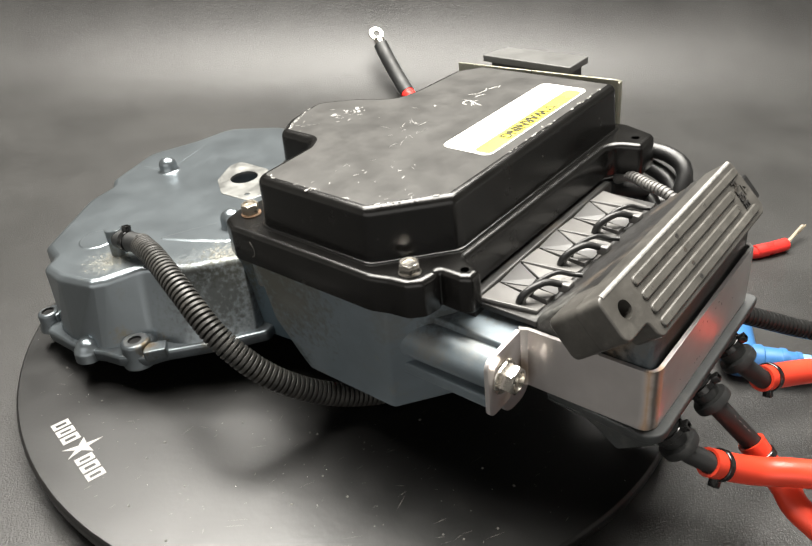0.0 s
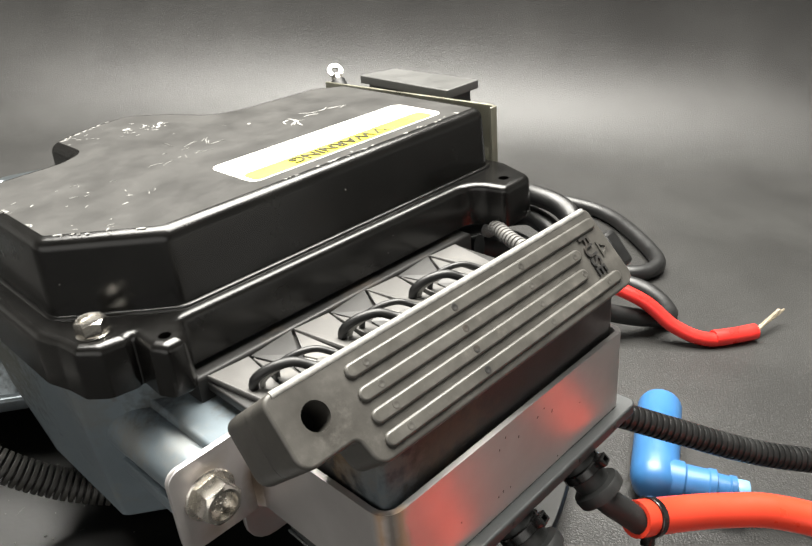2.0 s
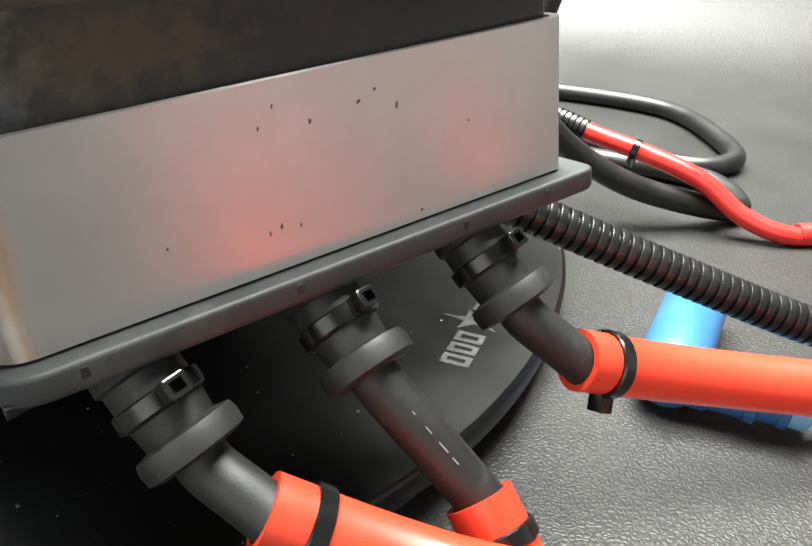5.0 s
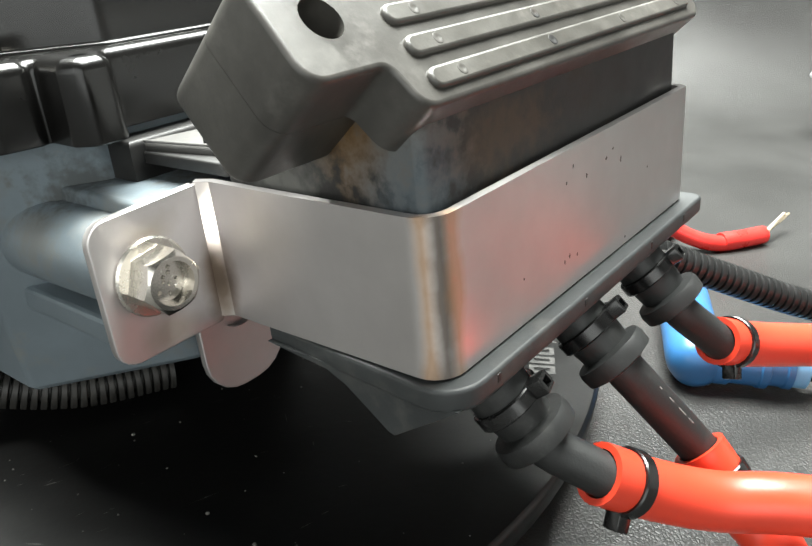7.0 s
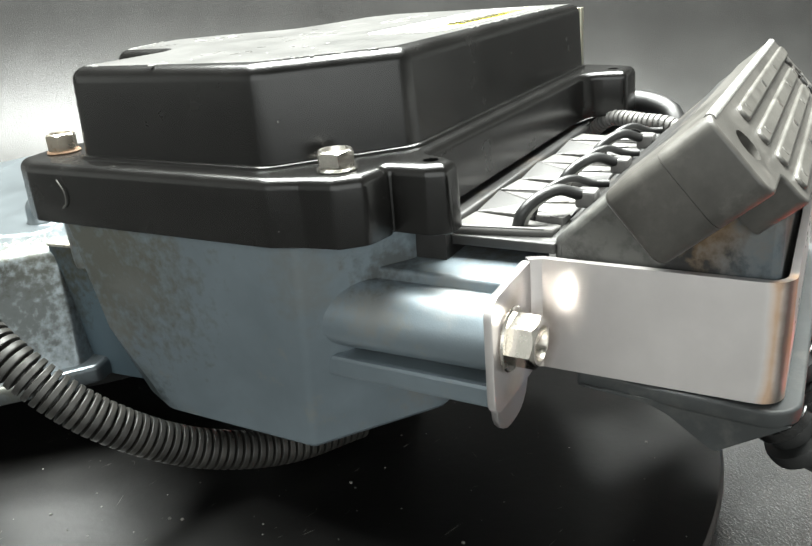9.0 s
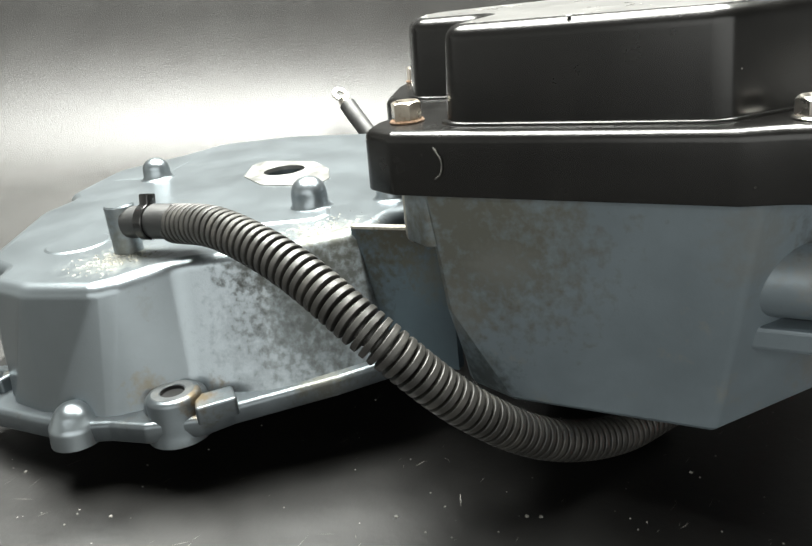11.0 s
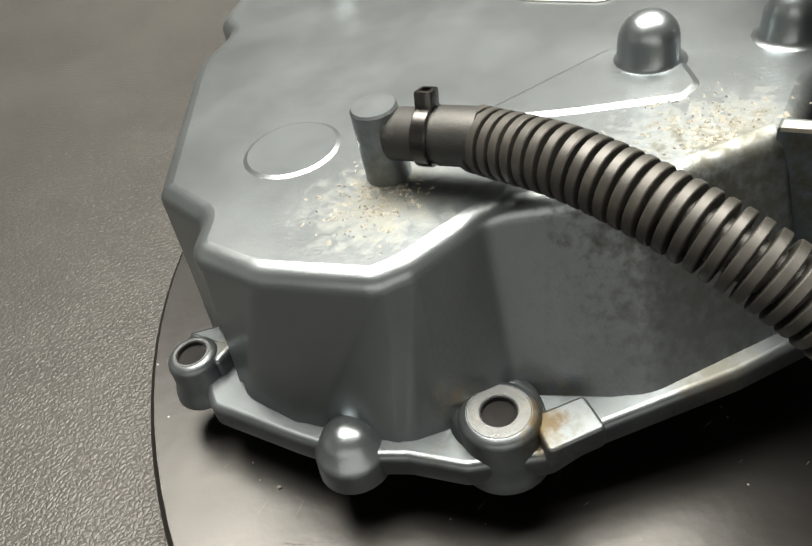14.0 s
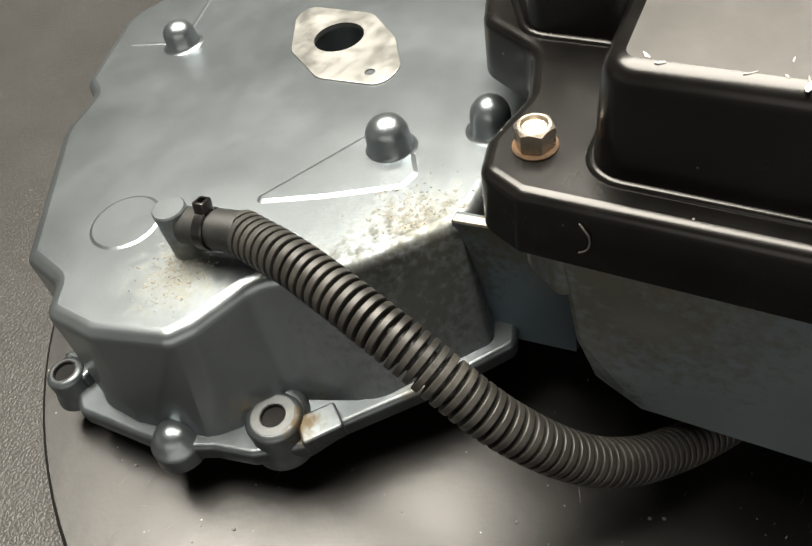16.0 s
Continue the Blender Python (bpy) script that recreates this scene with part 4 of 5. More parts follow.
def build_fuse_box():
    body_prof = [(-0.0500, 0.0600), (-0.0500, 0.0945), (-0.0690, 0.1125), (-0.0860, 0.1250), (-0.1005, 0.1085), (-0.1010, 0.0600)]
    prof = fillet(body_prof, [0.001, 0.002, 0.003, 0.003, 0.003, 0.001])

    def along_u(x, y, z):
        return (z, x, y)
    base = part("fuse_base", slab(prof, 0.0365, 0.1420, r=0.002, r0=0.002, frame_fn=along_u), dusty_black, unit, "dusty black plastic fuse box base")
    # sloping ribbed lid with its corner eye
    lid_poly = fillet([(0.0165, -0.0420), (0.1458, -0.0420), (0.1478, -0.0160), (0.1440, -0.0135), (0.0340, -0.0140), (0.0325, -0.0225), (0.0165, -0.0225)],
                      [0.003, 0.003, 0.003, 0.003, 0.004, 0.002, 0.004])
    hole = circle(0.0264, -0.0322, 0.0037, 22)
    lid = part("fuse_lid", slab(lid_poly, -0.0120, 0.0, r=0.0009, frame_fn=fuse_put, holes=[(hole, 0.011)]), fuse_plastic, unit,
               "worn dark grey ribbed plastic fuse lid", 50)
    # thin paler strip along the lid's upper edge
    part("pale_edge", tube([fuse_put(u, -0.0412, -0.0008) for u in (0.0195, 0.0500, 0.0900, 0.1300, 0.1440)], 0.0011, 12, 0.004), edge_pale, lid, "pale upper edge")
    eye_poly = fillet([(0.0165, -0.0420), (0.0370, -0.0420), (0.0370, -0.0225), (0.0165, -0.0225)], [0.003, 0.001, 0.001, 0.004])
    part("lid_eye", slab(eye_poly, -0.0262, -0.0121, r0=0.0015, frame_fn=fuse_put), fuse_plastic, lid, "thick dark corner eye of the lid", 50)
    # black disc as painted shade in the lid's hole
    part("bore", lathe([(0.0, 0.0), (0.0035, 0.0), (0.0035, 0.0003), (0.0, 0.0003)], fuse_put(0.0264, -0.0322, -0.0100), FN, 20), shade_black, lid)
    skirt = fillet([(0.0372, -0.0414), (0.1450, -0.0414), (0.1450, -0.0147), (0.0372, -0.0147)], 0.003)
    part("lid_skirt", slab(skirt, -0.0200, -0.0121, frame_fn=fuse_put), dusty_black, lid)
    for s, u1 in ((-0.0366, 0.1425), (-0.0303, 0.1290), (-0.0243, 0.1270), (-0.0182, 0.1400)):
        part("rib", slab(stadium(0.0400, u1, s, 0.0019), -0.0004, 0.0009, r=0.0006, frame_fn=fuse_put, steps=3), worn_plastic, lid, "worn pale rib")
    # dimples: low rings, one row blackened to paint the shade in its dents
    for u, s in ((0.0750, -0.0182), (0.0755, -0.0243), (0.0760, -0.0303), (0.0765, -0.0366), (0.1050, -0.0182), (0.1050, -0.0243), (0.1052, -0.0303), (0.1057, -0.0366),
                 (0.0460, -0.0182), (0.0455, -0.0243), (0.0450, -0.0303), (0.0445, -0.0366), (0.1272, -0.0243), (0.1275, -0.0303), (0.1350, -0.0182)):
        at = fuse_put(u, s, 0.0007)
        part("dimple", lathe([(0.0012, 0.0), (0.0011, 0.00026), (0.0008, 0.00030), (0.0005, 0.00021), (0.0, 0.00020)], at, FN, 12), dusty_black if 0.0740 < u < 0.0800 else fuse_plastic, lid)
    text = letters("FUSE", 0.0064, 0.0004, 0.0001)
    m = Matrix((Vector((0, -0.65, -0.76)), Vector((1, 0, 0)), FN)).transposed().to_4x4()
    m.translation = Vector(fuse_put(0.1352, -0.0278, 0.0003))
    bmesh.ops.transform(text, matrix=m, verts=text.verts)
    part("lettering", text, dusty_black, lid, "raised dark letters")
    tri = [(0.1398, -0.0255), (0.1398, -0.0307), (0.1440, -0.0281)]
    tri_in = [(0.1405, -0.0266), (0.1405, -0.0296), (0.1429, -0.0281)]
    part("warning_triangle", slab(tri, -0.0003, 0.0005, frame_fn=fuse_put, holes=[(tri_in, 0.0006)]), fuse_plastic, lid)
    part("latch", block(-0.004, 0.0035, -0.0065, 0.0065, -0.012, 0.0015, 0.0015,
                        turn=Matrix.Translation(fuse_put(0.1525, -0.0250, -0.004)) @ Matrix((Vector((1, 0, 0)), FS, FN)).transposed().to_4x4()), cable_black, lid, "black plastic latch")
    # light grey insulating flaps and wire loops in the gap beside the cover
    part("flap_tray", slab(fillet([(0.0365, -0.0505), (0.0365, -0.0215), (0.1560, -0.0215), (0.1560, -0.0505)], 0.001), 0.0908, 0.0935, r=0.0006), dusty_black, base)
    # added black strip stands for the shade in the gap under the rim
    part("gap_filler", slab([(0.0335, -0.0218), (0.1640, -0.0218), (0.1640, -0.0126), (0.0335, -0.0126)], 0.0850, 0.0962, r=0.0015), dusty_black, base, "black strip added as shade in the gap under the rim")
    rnd = random.Random(3)
    for i in range(4):
        u0 = 0.0372 + 0.0338 * i
        h = 0.0022 + rnd.uniform(-0.0004, 0.0004)
        # neighbouring flap pieces alternate between a paler and a darker grey
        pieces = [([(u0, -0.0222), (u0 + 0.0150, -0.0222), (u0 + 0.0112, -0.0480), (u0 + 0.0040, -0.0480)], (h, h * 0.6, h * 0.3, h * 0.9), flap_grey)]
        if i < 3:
            pieces += [([(u0 + 0.0160, -0.0222), (u0 + 0.0325, -0.0222), (u0 + 0.0255, -0.0350), (u0 + 0.0205, -0.0350)], (h * 0.5, h * 1.2, h * 0.8, h * 0.2), flap_dark),
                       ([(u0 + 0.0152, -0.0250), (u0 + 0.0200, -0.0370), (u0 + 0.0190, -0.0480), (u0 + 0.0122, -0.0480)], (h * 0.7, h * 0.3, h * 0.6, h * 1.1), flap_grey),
                       ([(u0 + 0.0212, -0.0375), (u0 + 0.0252, -0.0375), (u0 + 0.0285, -0.0480), (u0 + 0.0202, -0.0480)], (h * 0.3, h * 0.8, h * 0.5, h * 0.2), flap_dark),
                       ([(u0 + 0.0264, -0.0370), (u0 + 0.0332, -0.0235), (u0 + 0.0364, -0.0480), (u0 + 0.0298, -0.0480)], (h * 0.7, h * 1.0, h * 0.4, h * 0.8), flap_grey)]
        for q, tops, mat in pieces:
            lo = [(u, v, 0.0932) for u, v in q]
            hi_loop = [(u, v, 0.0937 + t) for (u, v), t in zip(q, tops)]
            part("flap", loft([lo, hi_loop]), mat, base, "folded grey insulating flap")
            if mat is flap_grey:
                edge = [(q[0][0], q[0][1], 0.0937 + tops[0]), (q[3][0], q[3][1], 0.0937 + tops[3])]
                part("flap_edge", tube(edge, 0.00035, 8, 0.004, smooth=False), flap_grey, base, "pale turned-up flap edge")
        if i < 3:
            c = (0.0480, 0.0835, 0.1170)[i]
            arc = [(c - 0.0050, -0.0380, 0.0940), (c - 0.0050, -0.0395, 0.0990), (c - 0.0010, -0.0425, 0.1022), (c + 0.0050, -0.0460, 0.1028), (c + 0.0095, -0.0500, 0.1005), (c + 0.0120, -0.0540, 0.1000)]
            for k, (du, dv, dw, r, mat, text) in enumerate(((0.0, 0.0, -0.0004, 0.0016, cable_black, "black wire loop"), (0.0026, -0.0008, -0.0012, 0.0010, wire_white, "grey-white wire loop"),
                                                            (0.0078, -0.0012, 0.0006, 0.0011, cable_black, "black wire loop"))):
                part("wire_loop", tube([(p[0] + du, p[1] + dv, p[2] + dw * (1 if n else 0)) for n, p in enumerate(arc)], r, 10, 0.0015), mat, base, text)
            part("wire_clip", block(c + 0.0085, c + 0.0140, -0.0545, -0.0490, 0.0965, 0.1012, 0.0008), flap_grey, base, "small grey wire clip")
    # tray below the bracket
    tray = slab(fillet([(0.0310, -0.1080), (0.1490, -0.1080), (0.1490, -0.0560), (0.0350, -0.0560)], [0.008, 0.003, 0.002, 0.002]), 0.0550, 0.0600, r=0.0008, r0=0.0015)
    low_tray = part("lower_tray", tray, tray_grey, unit, "dark grey plastic tray below the bracket")
    wedge = [(-0.1062, 0.0560), (-0.1022, 0.0532), (-0.0962, 0.0492), (-0.0908, 0.0455), (-0.0894, 0.0458), (-0.0795, 0.0530), (-0.0745, 0.0552), (-0.0575, 0.0568)]
    wedge = fillet(wedge, [0, 0.002, 0.002, 0.0003, 0.0003, 0.003, 0.003, 0])
    sections = [[(u, -0.0870 + (v + 0.0870) * q, 0.0572 - (0.0572 - w) * k) for v, w in wedge] for u, k, q in ((0.0335, 1.0, 1.0), (0.0600, 0.60, 1.0), (0.0900, 0.25, 1.0), (0.1460, 0.15, 1.0))]
    part("tray_bottom", loft(sections), tray_grey, low_tray, "wedge-shaped tray bottom", 30)
    for u in (0.0440, 0.0780, 0.1130, 0.1340):
        part("tray_nib", block(u - 0.0006, u + 0.0006, -0.10815, -0.1070, 0.0572, 0.0590, 0.0002), rubber, low_tray)
    return base


build_fuse_box()


# dark marks on the strap's long face: place along it and up it, half width, half height
MARKS = ((0.0800, 0.0866, 0.0002, 0.0004), (0.0952, 0.0841, 0.0005, 0.0004), (0.1026, 0.0820, 0.00025, 0.0008), (0.0772, 0.0838, 0.0002, 0.0004), (0.0860, 0.0830, 0.00025, 0.0005),
         (0.0784, 0.0678, 0.00025, 0.0005), (0.0818, 0.0669, 0.0002, 0.0004), (0.0763, 0.0672, 0.0002, 0.0005), (0.1061, 0.0622, 0.0003, 0.0003), (0.0985, 0.0855, 0.0004, 0.0003),
         (0.0600, 0.0700, 0.0002, 0.0003), (0.1180, 0.0760, 0.0002, 0.0003))


def build_bracket():
    path = [(0.0318, -0.0452), (0.0335, -0.0480), (0.0335, -0.0975)]
    path += [(0.0395 - 0.0060 * math.cos(a), -0.0980 - 0.0060 * math.sin(a)) for a in [math.radians(15 * i) for i in range(1, 6)]]
    path += [(0.0395, -0.1040), (0.1415, -0.1040), (0.1440, -0.1015), (0.1440, -0.0650)]
    back = inset(path + [(0.10, -0.05)], 0.0018)[:len(path)]
    back[0] = (0.0336, -0.0437)
    back[-1] = (0.1422, -0.0650)
    ribbon = path + back[::-1]
    strap = part("bracket", slab(ribbon, 0.0605, 0.0905), stainless, unit, "polished stainless steel strap bracket with brown heat tint", 30)

    def on_v(x, y, z):
        return (x, -z, y)
    ear = fillet([(0.0072, 0.0592), (0.0326, 0.0592), (0.0326, 0.0902), (0.0072, 0.0890)], [0.0045, 0.001, 0.001, 0.0045])
    part("bracket_ear", slab(ear, 0.0434, 0.0455, r=0.0003, r0=0.0003, frame_fn=on_v), stainless, strap, "bent ear of the bracket")
    tab = fillet([(0.0320, 0.0620), (0.0320, 0.0345), (0.0560, 0.0345), (0.0560, 0.0620)], [0.001, 0.010, 0.010, 0.001])
    part("lower_tab", slab(tab, 0.0330, 0.0350, r=0.0003, r0=0.0003, frame_fn=on_v, holes=[(circle(0.0440, 0.0565, 0.0065, 20), 0.0018)]), stainless, strap, "rounded steel tab with a hole")
    hex_bolt(unit, (0.0182, -0.0455, 0.0755), (0, -1, 0), 0.0113, 0.0066, 0.0081, zinc, zinc, "bright hexagon bolt with stamped head", washer_label="bright round washer", dish=0.0026, stamped=True)
    # dark specks on the long face
    rnd = random.Random(8)
    for u, w, s, t in MARKS:
        ring = []
        for k in range(9):
            an, q = 2 * math.pi * k / 9, rnd.uniform(0.55, 1.25)
            ring.append((u + s * q * math.cos(an), w + t * q * math.sin(an) + 0.3 * s * math.cos(an)))
        part("speck", slab(ring, 0.1038, 0.10408, frame_fn=on_v), mark_brown, strap, "small dark mark")
    return strap


build_bracket()


def tie_ring(parent, at, axis, r, head_dir, width=0.0032, label="black cable tie"):
    """A cable tie round a hose, with its square head."""
    at, ax = Vector(at), Vector(axis).normalized()
    h = Vector(head_dir)
    h = (h - ax * h.dot(ax)).normalized()
    m = Matrix((ax, h.cross(ax), h)).transposed().to_4x4()
    m.translation = at + h * (r + 0.0016)
    band = lathe(ring_profile(r - 0.0002, r + 0.0008, -width / 2, width / 2, 0.0003), at, ax, 26)
    frame_box = [(-0.0018, -0.0021), (0.0018, -0.0021), (0.0018, 0.0021), (-0.0018, 0.0021)]
    slot = [(-0.0009, -0.0011), (0.0009, -0.0011), (0.0009, 0.0011), (-0.0009, 0.0011)]
    head = slab(fillet(frame_box, 0.0006, 2), -0.0020, 0.0020, r=0.0004, holes=[(slot, 0.0026)], steps=2)
    bmesh.ops.transform(head, matrix=m, verts=head.verts)
    return part("cable_tie", merge(band, head), tie_black, parent, label)


# ---- cables leaving the controller ----
BACK_ARCS = (((0.200, 0.020, 0.085), (0.2065, -0.0121, 0.1010), (0.2060, -0.0261, 0.1027), (0.2050, -0.0382, 0.1012), (0.2010, -0.0470, 0.0970), (0.1940, -0.0490, 0.0870), (0.1850, -0.0430, 0.0660), (0.180, -0.030, 0.040)),
             ((0.200, 0.015, 0.080), (0.2060, -0.0158, 0.0915), (0.2050, -0.0284, 0.0915), (0.2010, -0.0393, 0.0876), (0.1940, -0.0470, 0.0780), (0.1860, -0.0460, 0.0560), (0.180, -0.030, 0.035)),
             ((0.200, 0.020, 0.066), (0.2060, -0.0053, 0.0764), (0.2040, -0.0183, 0.0780), (0.2000, -0.0296, 0.0745), (0.1930, -0.0380, 0.0640), (0.1860, -0.0360, 0.0450)))


def gland(parent, u, end, hose_end):
    top = Vector((u - 0.0005, -0.0985, 0.0530))
    end = Vector(end)
    d = (end - top).normalized()
    ln = (end - top).length
    prof = [(0.0072, 0.0), (0.0074, 0.003), (0.0066, 0.0036), (0.0066, 0.007), (0.0073, 0.0076), (0.0073, 0.0098), (0.0064, 0.0104), (0.0060, ln - 0.005),
            (0.0084, ln - 0.0044), (0.0088, ln - 0.003), (0.0086, ln - 0.0006), (0.0070, ln), (0.0, ln)]
    g = part("cable_gland", lathe(prof, top, d, 26), rubber, parent, "black rubber cable boot with collar")
    tie_ring(g, top + d * 0.0085, d, 0.0068, (0.25, -1.0, -0.1))
    he = Vector(hose_end)
    mid = end + d * 0.0025
    part("inner_hose", tube([end - d * 0.002, mid, he.lerp(mid, 0.35), he, he + (he - mid) * 0.25], 0.0046, 16, 0.0015), rubber, g, "dull black hose")
    mid2 = mid.lerp(he, 0.15)
    axis = (he - mid2).normalized()
    side = (axis.cross(Vector((0.55, 0.35, 0.75)))).normalized()
    for k in range(4 if u == 0.0855 else 0):
        p = mid2 + axis * (0.0014 + 0.0036 * k)
        q = p + axis * (0.0016 + 0.0007 * (k % 3))
        r = side * 0.00452
        part("print_mark", tube([tuple(p + r), tuple(q + r)], 0.00017, 6, 0.0008, smooth=False), print_white, g, "small white print")
    return g


def build_cables():
    glands = [gland(unit, 0.0520, (0.0557, -0.1096, 0.0380), (0.0606, -0.1197, 0.0304)),
              gland(unit, 0.0855, (0.0872, -0.1120, 0.0393), (0.0965, -0.1283, 0.0158)),
              gland(unit, 0.1200, (0.1225, -0.1115, 0.0382), (0.1305, -0.1202, 0.0262))]
    runs = ([(0.0603, -0.1195, 0.0306), (0.0712, -0.1270, 0.0220), (0.0811, -0.1366, 0.0164), (0.0905, -0.1506, 0.0150), tuple(loc((0.200, 0.2275, 0.029))), tuple(loc((0.26, 0.225, 0.006))), tuple(loc((0.34, 0.222, -0.0125))), tuple(loc((0.48, 0.22, -0.013)))],
            [(0.0962, -0.1276, 0.0166), (0.0960, -0.1360, 0.0070), (0.0945, -0.1450, 0.0000), tuple(loc((0.178, 0.222, 0.012))), tuple(loc((0.215, 0.200, -0.004))), tuple(loc((0.29, 0.19, -0.0125))), tuple(loc((0.42, 0.18, -0.013)))],
            [(0.1300, -0.1200, 0.0266), (0.1491, -0.1253, 0.0175), (0.1684, -0.1344, 0.0102), tuple(loc((0.2303, 0.3056, 0.0272))), tuple(loc((0.262, 0.304, 0.021))), tuple(loc((0.33, 0.295, 0.0))), tuple(loc((0.42, 0.29, -0.0125))), tuple(loc((0.52, 0.285, -0.013)))])
    for g, run in zip(glands, runs):
        ob = thing("orange_cable", "bright orange high-voltage cable sleeve with a black cable tie", "cable", UNIT.copy(), group="orange cables from the controller")
        part("sleeve", tube(run, 0.0064, 22, 0.003, hollow=0.78), orange, ob)
        path = evenly(spline(run), 0.001)
        p, d = path[8], (path[9] - path[7]).normalized()
        down = UNIT_INV.to_3x3() @ Vector((0.25, -0.35, -1.0))
        tie_ring(ob, p, d, 0.0064, down)
    # breather hose over the housing
    hose = [(-0.0079, 0.1725, 0.0896), (-0.0145, 0.1481, 0.0912), (-0.0217, 0.1192, 0.0844), (-0.0240, 0.0925, 0.0669), (-0.0137, 0.0739, 0.0444), (0.0075, 0.0593, 0.0238), (0.0333, 0.0448, 0.0118), (0.0607, 0.0324, 0.0082)]
    ob = thing("breather_hose", "worn dusty black corrugated breather hose over the grey housing", "hose", UNIT.copy())
    part("corrugated_tube", tube(hose, 0.0064, 22, ridge=0.0026, pitch=0.0027), conduit_black, ob, "", 30)
    neck = [(-0.0108, 0.1890, 0.0900), (-0.0104, 0.1830, 0.0905), (-0.0092, 0.1755, 0.0905), (-0.0084, 0.1712, 0.0904)]
    part("hose_end", tube(neck, 0.0052, 20, 0.0015), rubber, ob, "smooth black hose end")
    part("sleeve", tube([(-0.0098, 0.1790, 0.0905), (-0.0092, 0.1755, 0.0905), (-0.0083, 0.1705, 0.0904)], 0.0057, 20, 0.0015), rubber, ob)
    elbow = lathe([(0.0047, 0.0), (0.0047, 0.0157), (0.0043, 0.0162), (0.0, 0.0162)], (-0.0113, 0.1922, 0.0800), n=26)
    part("elbow_fitting", elbow, cast_grey, unit, "grey capped elbow fitting")
    tie_ring(ob, (-0.0102, 0.1815, 0.0905), (0.12, -1, 0), 0.0052, (0.25, 0, 1))
    # right-hand corrugated conduit
    run = [tuple(loc(p)) for p in ((0.1089, 0.3210, 0.0708), (0.1520, 0.3307, 0.0525), (0.1949, 0.3405, 0.0341), (0.2384, 0.3497, 0.0174), (0.2838, 0.3608, 0.0054), (0.345, 0.372, -0.010), (0.43, 0.382, -0.0144), (0.56, 0.385, -0.0144))]
    ob = thing("wire_conduit", "thin black corrugated wire conduit running down onto the mat", "conduit", UNIT.copy())
    part("corrugated_tube", tube(run, 0.0055, 18, ridge=0.0012, pitch=0.0030), new_conduit, ob, "", 30)
    # black supply cables looped behind
    low = MAT_Z + 0.0057
    loops = [[(0.02, 0.690, low), (0.100, 0.700, low), (0.155, 0.694, low), (0.1986, 0.6797, low), (0.2199, 0.660, low), (0.2348, 0.6266, low), (0.2438, 0.5879, low), (0.2326, 0.5696, low),
              (0.2108, 0.567, low), (0.165, 0.590, low), (0.10, 0.620, low), (0.02, 0.635, low)],
             [(0.115, 0.420, 0.085), (0.130, 0.445, 0.060), (0.153, 0.4751, 0.0233), (0.1843, 0.4874, 0.0016), (0.2217, 0.5003, -0.0104), (0.238, 0.515, low), (0.222, 0.548, low), (0.16, 0.565, low), (0.06, 0.585, low)],
             [(0.112, 0.385, 0.090), (0.136, 0.396, 0.084), (0.142, 0.415, 0.062), (0.132, 0.450, 0.030), (0.110, 0.505, -0.004), (0.06, 0.54, low)]]
    for line in loops:
        ob = thing("supply_cable", "glossy black supply cable looped on the mat behind the controller", "cable", UNIT.copy(), group="black supply cables")
        part("jacket", tube([tuple(loc(p)) for p in line], 0.0057, 16, 0.004), cable_black, ob)
    for line in BACK_ARCS:
        ob = thing("supply_cable", "glossy black supply cable arching between cover and fuse box", "cable", UNIT.copy(), group="black supply cables")
        part("jacket", tube([(u, v, w - 0.004) for u, v, w in line], 0.0046, 16, 0.004), cable_black, ob)
    part("grey_conduit", tube([(0.1800, -0.0180, 0.0900), (0.1718, -0.0285, 0.0975), (0.1650, -0.0419, 0.0980), (0.1612, -0.0529, 0.0975), (0.1580, -0.0640, 0.0930)], 0.0031, 16, ridge=0.0007, pitch=0.0022),
         flap_grey, unit, "pale grey corrugated wire conduit", 30)
    redline = [(0.1575, 0.5110, 0.0195), (0.1672, 0.5083, 0.0167), (0.1922, 0.5019, 0.0114), (0.2164, 0.4965, 0.0036), (0.2358, 0.4904, -0.0092), (0.2574, 0.4890, -0.0155), (0.2860, 0.5000, -0.0153)]
    rc = thing("red_cable", "red sleeved cable with a bare stripped copper end", "cable", UNIT.copy())
    part("sleeve", tube([tuple(loc(p)) for p in redline], 0.0044, 18, 0.003), red, rc)
    part("shrink_end", tube([tuple(loc(p)) for p in ((0.2600, 0.4900, -0.0150), (0.2740, 0.4950, -0.0150), (0.2890, 0.5020, -0.0150))], 0.0050, 18, 0.002), red, rc)
    part("black_sleeve", tube([tuple(loc(p)) for p in ((0.1470, 0.5140, 0.0222), (0.1540, 0.5120, 0.0204), (0.1625, 0.5096, 0.0180))], 0.0053, 18, ridge=0.0008, pitch=0.0028), new_conduit, rc, "short corrugated black sleeve")
    tie_ring(rc, loc((0.1860, 0.5035, 0.0127)), loc((0.1922, 0.5019, 0.0114)) - loc((0.1800, 0.5050, 0.0140)), 0.0044, UNIT_INV.to_3x3() @ Vector((0.3, -0.5, -0.8)))
    rnd = random.Random(4)
    for k in range(5):
        a = Vector((0.287, 0.501, -0.0150)) + Vector((rnd.gauss(0, 0.0008), rnd.gauss(0, 0.0008), rnd.gauss(0, 0.0008)))
        b = Vector((0.309 + rnd.gauss(0, 0.001), 0.522 + rnd.gauss(0, 0.001), -0.0085 + rnd.gauss(0, 0.0008)))
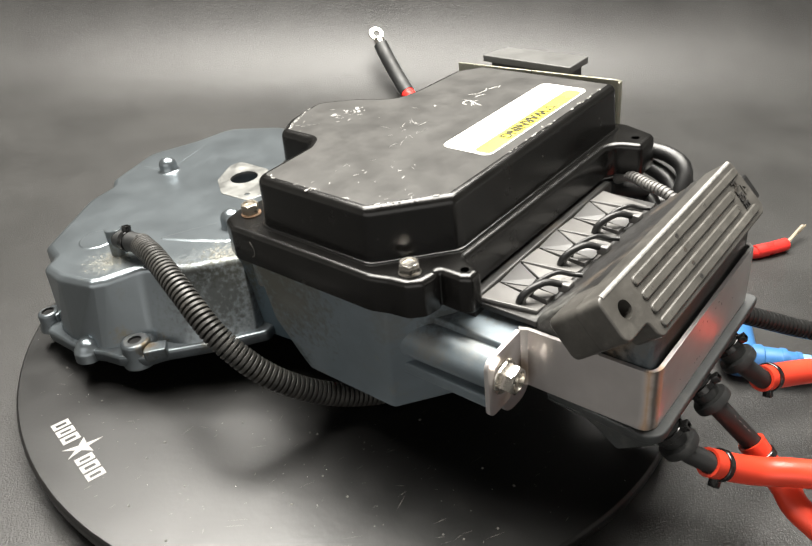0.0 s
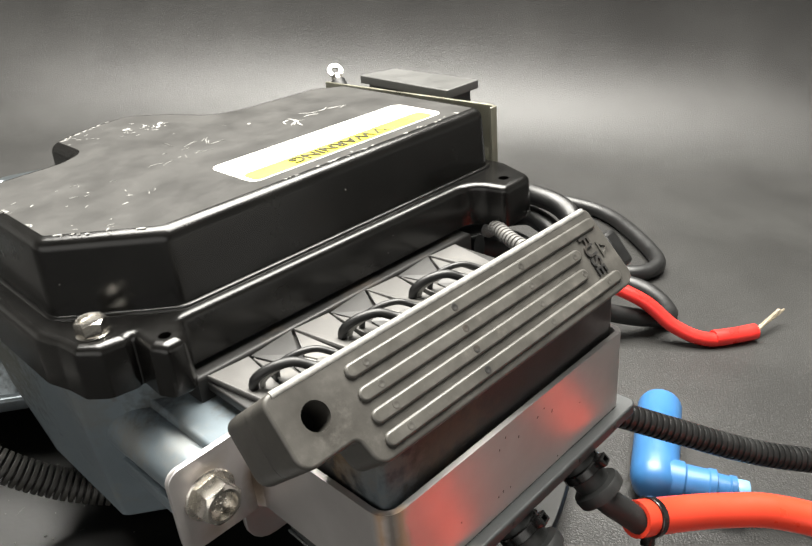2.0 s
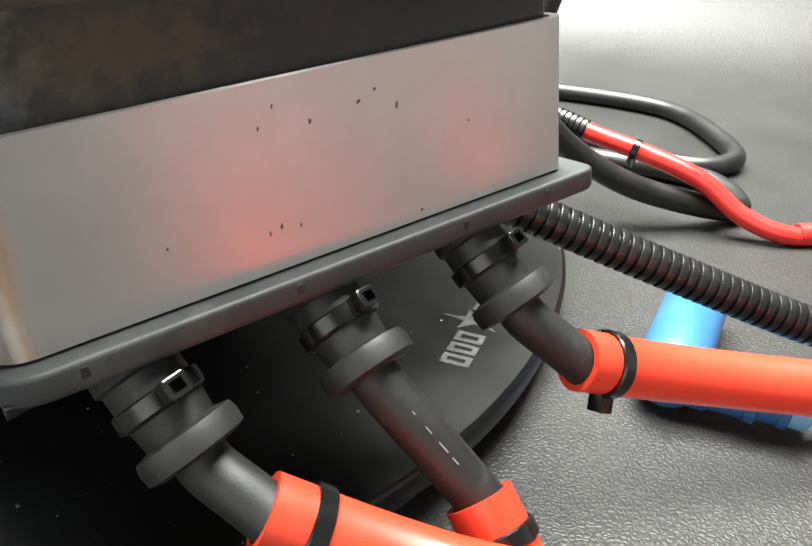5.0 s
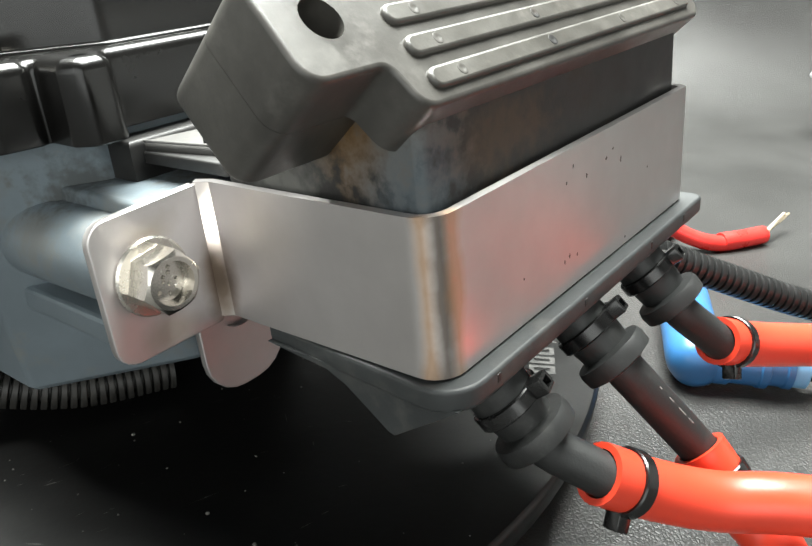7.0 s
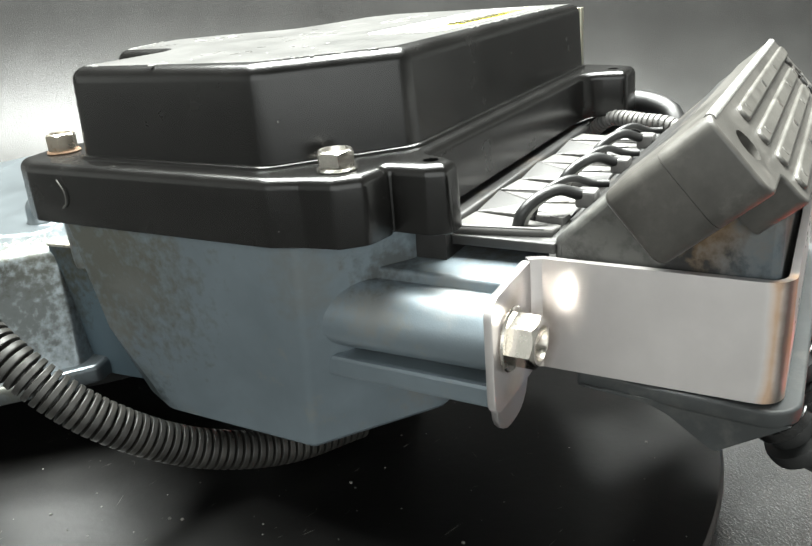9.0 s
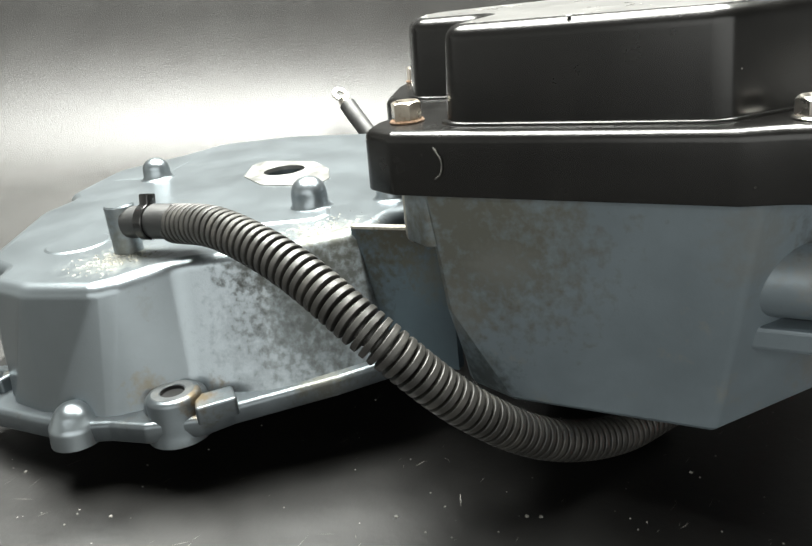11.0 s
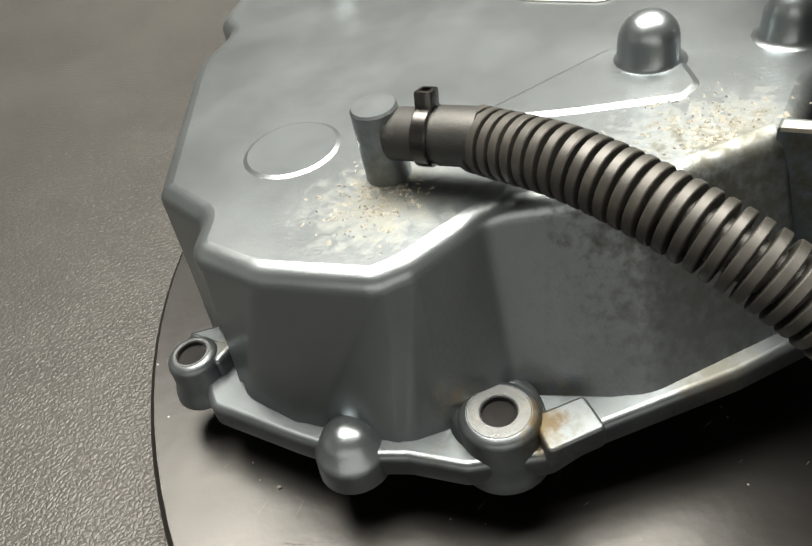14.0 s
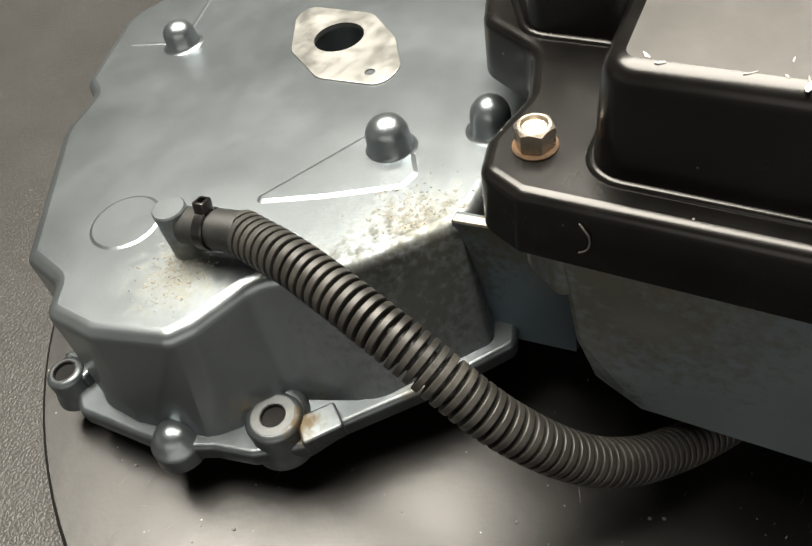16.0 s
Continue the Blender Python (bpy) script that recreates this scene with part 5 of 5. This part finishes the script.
        part("bare_strand", tube([tuple(loc(a)), tuple(loc(a.lerp(b, 0.5))), tuple(loc(b))], 0.0008, 6, 0.004), copper, rc, "bare tinned strands")


build_cables()


# ---- loose things on the mat ----
def build_blue_plug():
    root = thing("blue_connector", "blue plastic right-angled connector lying on the mat", "connector")
    c = Vector((0.2003, 0.3580, MAT_Z + 0.0112))
    far = Vector((0.2125, 0.4110, MAT_Z + 0.0112))
    d = (far - c).normalized()
    ln = (far - c).length
    barrel = lathe([(0.0, -0.011), (0.006, -0.0102), (0.0095, -0.007), (0.0108, -0.002), (0.0110, 0.004), (0.0110, ln - 0.002), (0.0104, ln), (0.0080, ln), (0.0078, ln - 0.012), (0.0, ln - 0.012)], c, d, 30)
    part("barrel", barrel, blue, root)
    tip = Vector((0.2395, 0.3510, MAT_Z + 0.0100))
    e = (tip - c).normalized()
    el = (tip - c).length
    arm = [(0.0095, 0.0), (0.0095, 0.012), (0.0086, 0.0130), (0.0086, 0.0225), (0.0092, 0.0232), (0.0092, 0.0260), (0.0078, 0.0266), (0.0076, el - 0.008), (0.0082, el - 0.0074), (0.0082, el - 0.005), (0.0066, el - 0.0045), (0.0064, el), (0.0, el)]
    a = part("arm", lathe(arm, c, e, 30), blue, root)
    part("seal_cap", lathe([(0.0070, 0.0), (0.0072, 0.0010), (0.0072, 0.0050), (0.0060, 0.0056), (0.0, 0.0056)], c + e * (el - 0.0045), e, 26), sky_blue, a, "pale blue seal cap")
    part("lead", tube([tuple(tip), tuple(tip + e * 0.02 + Vector((0, 0, -0.004))), (0.32, 0.325, MAT_Z + 0.0035), (0.45, 0.33, MAT_Z + 0.0035)], 0.0034, 12, 0.004), cable_black, root, "black lead")


build_blue_plug()


def build_ring_cable():
    root = thing("ring_terminal_cable", "black-sleeved battery cable with a ring terminal", "cable")
    eye = Vector((-0.0450, 0.8560, 0.0435))
    pts = [(-0.0395, 0.8430, 0.0355), (-0.0320, 0.8310, 0.0245), (-0.0200, 0.8150, 0.0085), (-0.0080, 0.7950, -0.0040), (0.012, 0.750, -0.0120), (0.030, 0.660, -0.0122)]
    axis = (Vector(pts[0]) - Vector(pts[1])).normalized()
    side = axis.cross(Vector((0, 0, 1))).normalized()
    nrm = side.cross(axis).normalized() + Vector((0.1, -0.55, 0.2))
    nrm = (nrm - axis * nrm.dot(axis)).normalized()
    part("ring", lathe(ring_profile(0.0038, 0.0084, -0.0012, 0.0012, 0.0004), eye, nrm, 26), zinc, root, "tinned ring terminal")
    part("barrel", tube([tuple(eye - axis * 0.008), tuple(Vector(pts[0]) - axis * 0.004)], 0.0062, 16, 0.003, smooth=False), zinc, root, "tinned terminal barrel")
    part("sleeve", tube(pts[:3] + [(-0.0085, 0.7960, -0.0035)], 0.0080, 18, 0.004), rubber, root, "black heat-shrink sleeve")
    part("lead", tube(pts[2:], 0.0075, 16, 0.005), red, root, "red cable")


build_ring_cable()


def build_white_tube():
    root = thing("white_tube", "short white plastic tube lying on the mat", "tube")
    a, b = Vector((0.3285, 0.4926, MAT_Z + 0.0090)), Vector((0.3640, 0.5270, MAT_Z + 0.0090))
    d = (b - a).normalized()
    ln = (b - a).length
    part("tube_wall", lathe([(0.0062, 0.0), (0.0080, 0.0), (0.0088, 0.0008), (0.0088, ln), (0.0062, ln), (0.0062, 0.0)], a, d, 28), white_plastic, root)
    part("bore", lathe([(0.0, 0.0), (0.0062, 0.0), (0.0062, 0.0004), (0.0, 0.0004)], a + d * 0.012, d, 24), plate_grey, root)


build_white_tube()


def build_bag():
    """A crumpled clear bag standing at the mat's right."""
    bm = bmesh.new()
    rnd = random.Random(21)
    n, rows = 36, 16
    rings = []
    for j in range(rows):
        t = j / (rows - 1)
        c = Vector((0.514 - 0.022 * t, 0.737, MAT_Z + 0.001 + 0.057 * t))
        rings.append([])
        for i in range(n):
            a = 2 * math.pi * i / n
            r = (0.074 - 0.003 * t) * (1 + 0.13 * noise.noise((3 * math.cos(a), 3 * math.sin(a), 3 * t)) + 0.07 * noise.noise((8 * math.cos(a), 8 * math.sin(a), 9 * t)))
            rings[-1].append(bm.verts.new(c + Vector((r * math.cos(a), 0.6 * r * math.sin(a), 0.006 * noise.noise((2 * a, t, 1))))))
    for a, b in zip(rings, rings[1:]):
        for i in range(n):
            bm.faces.new((a[i], a[(i + 1) % n], b[(i + 1) % n], b[i]))
    bm.faces.new(list(reversed(rings[0])))
    bm.faces.new(rings[-1])
    tagged(link("plastic_bag", bm, bag_film, angle=50), "crumpled cloudy plastic bag standing on the mat", "bag")


build_bag()
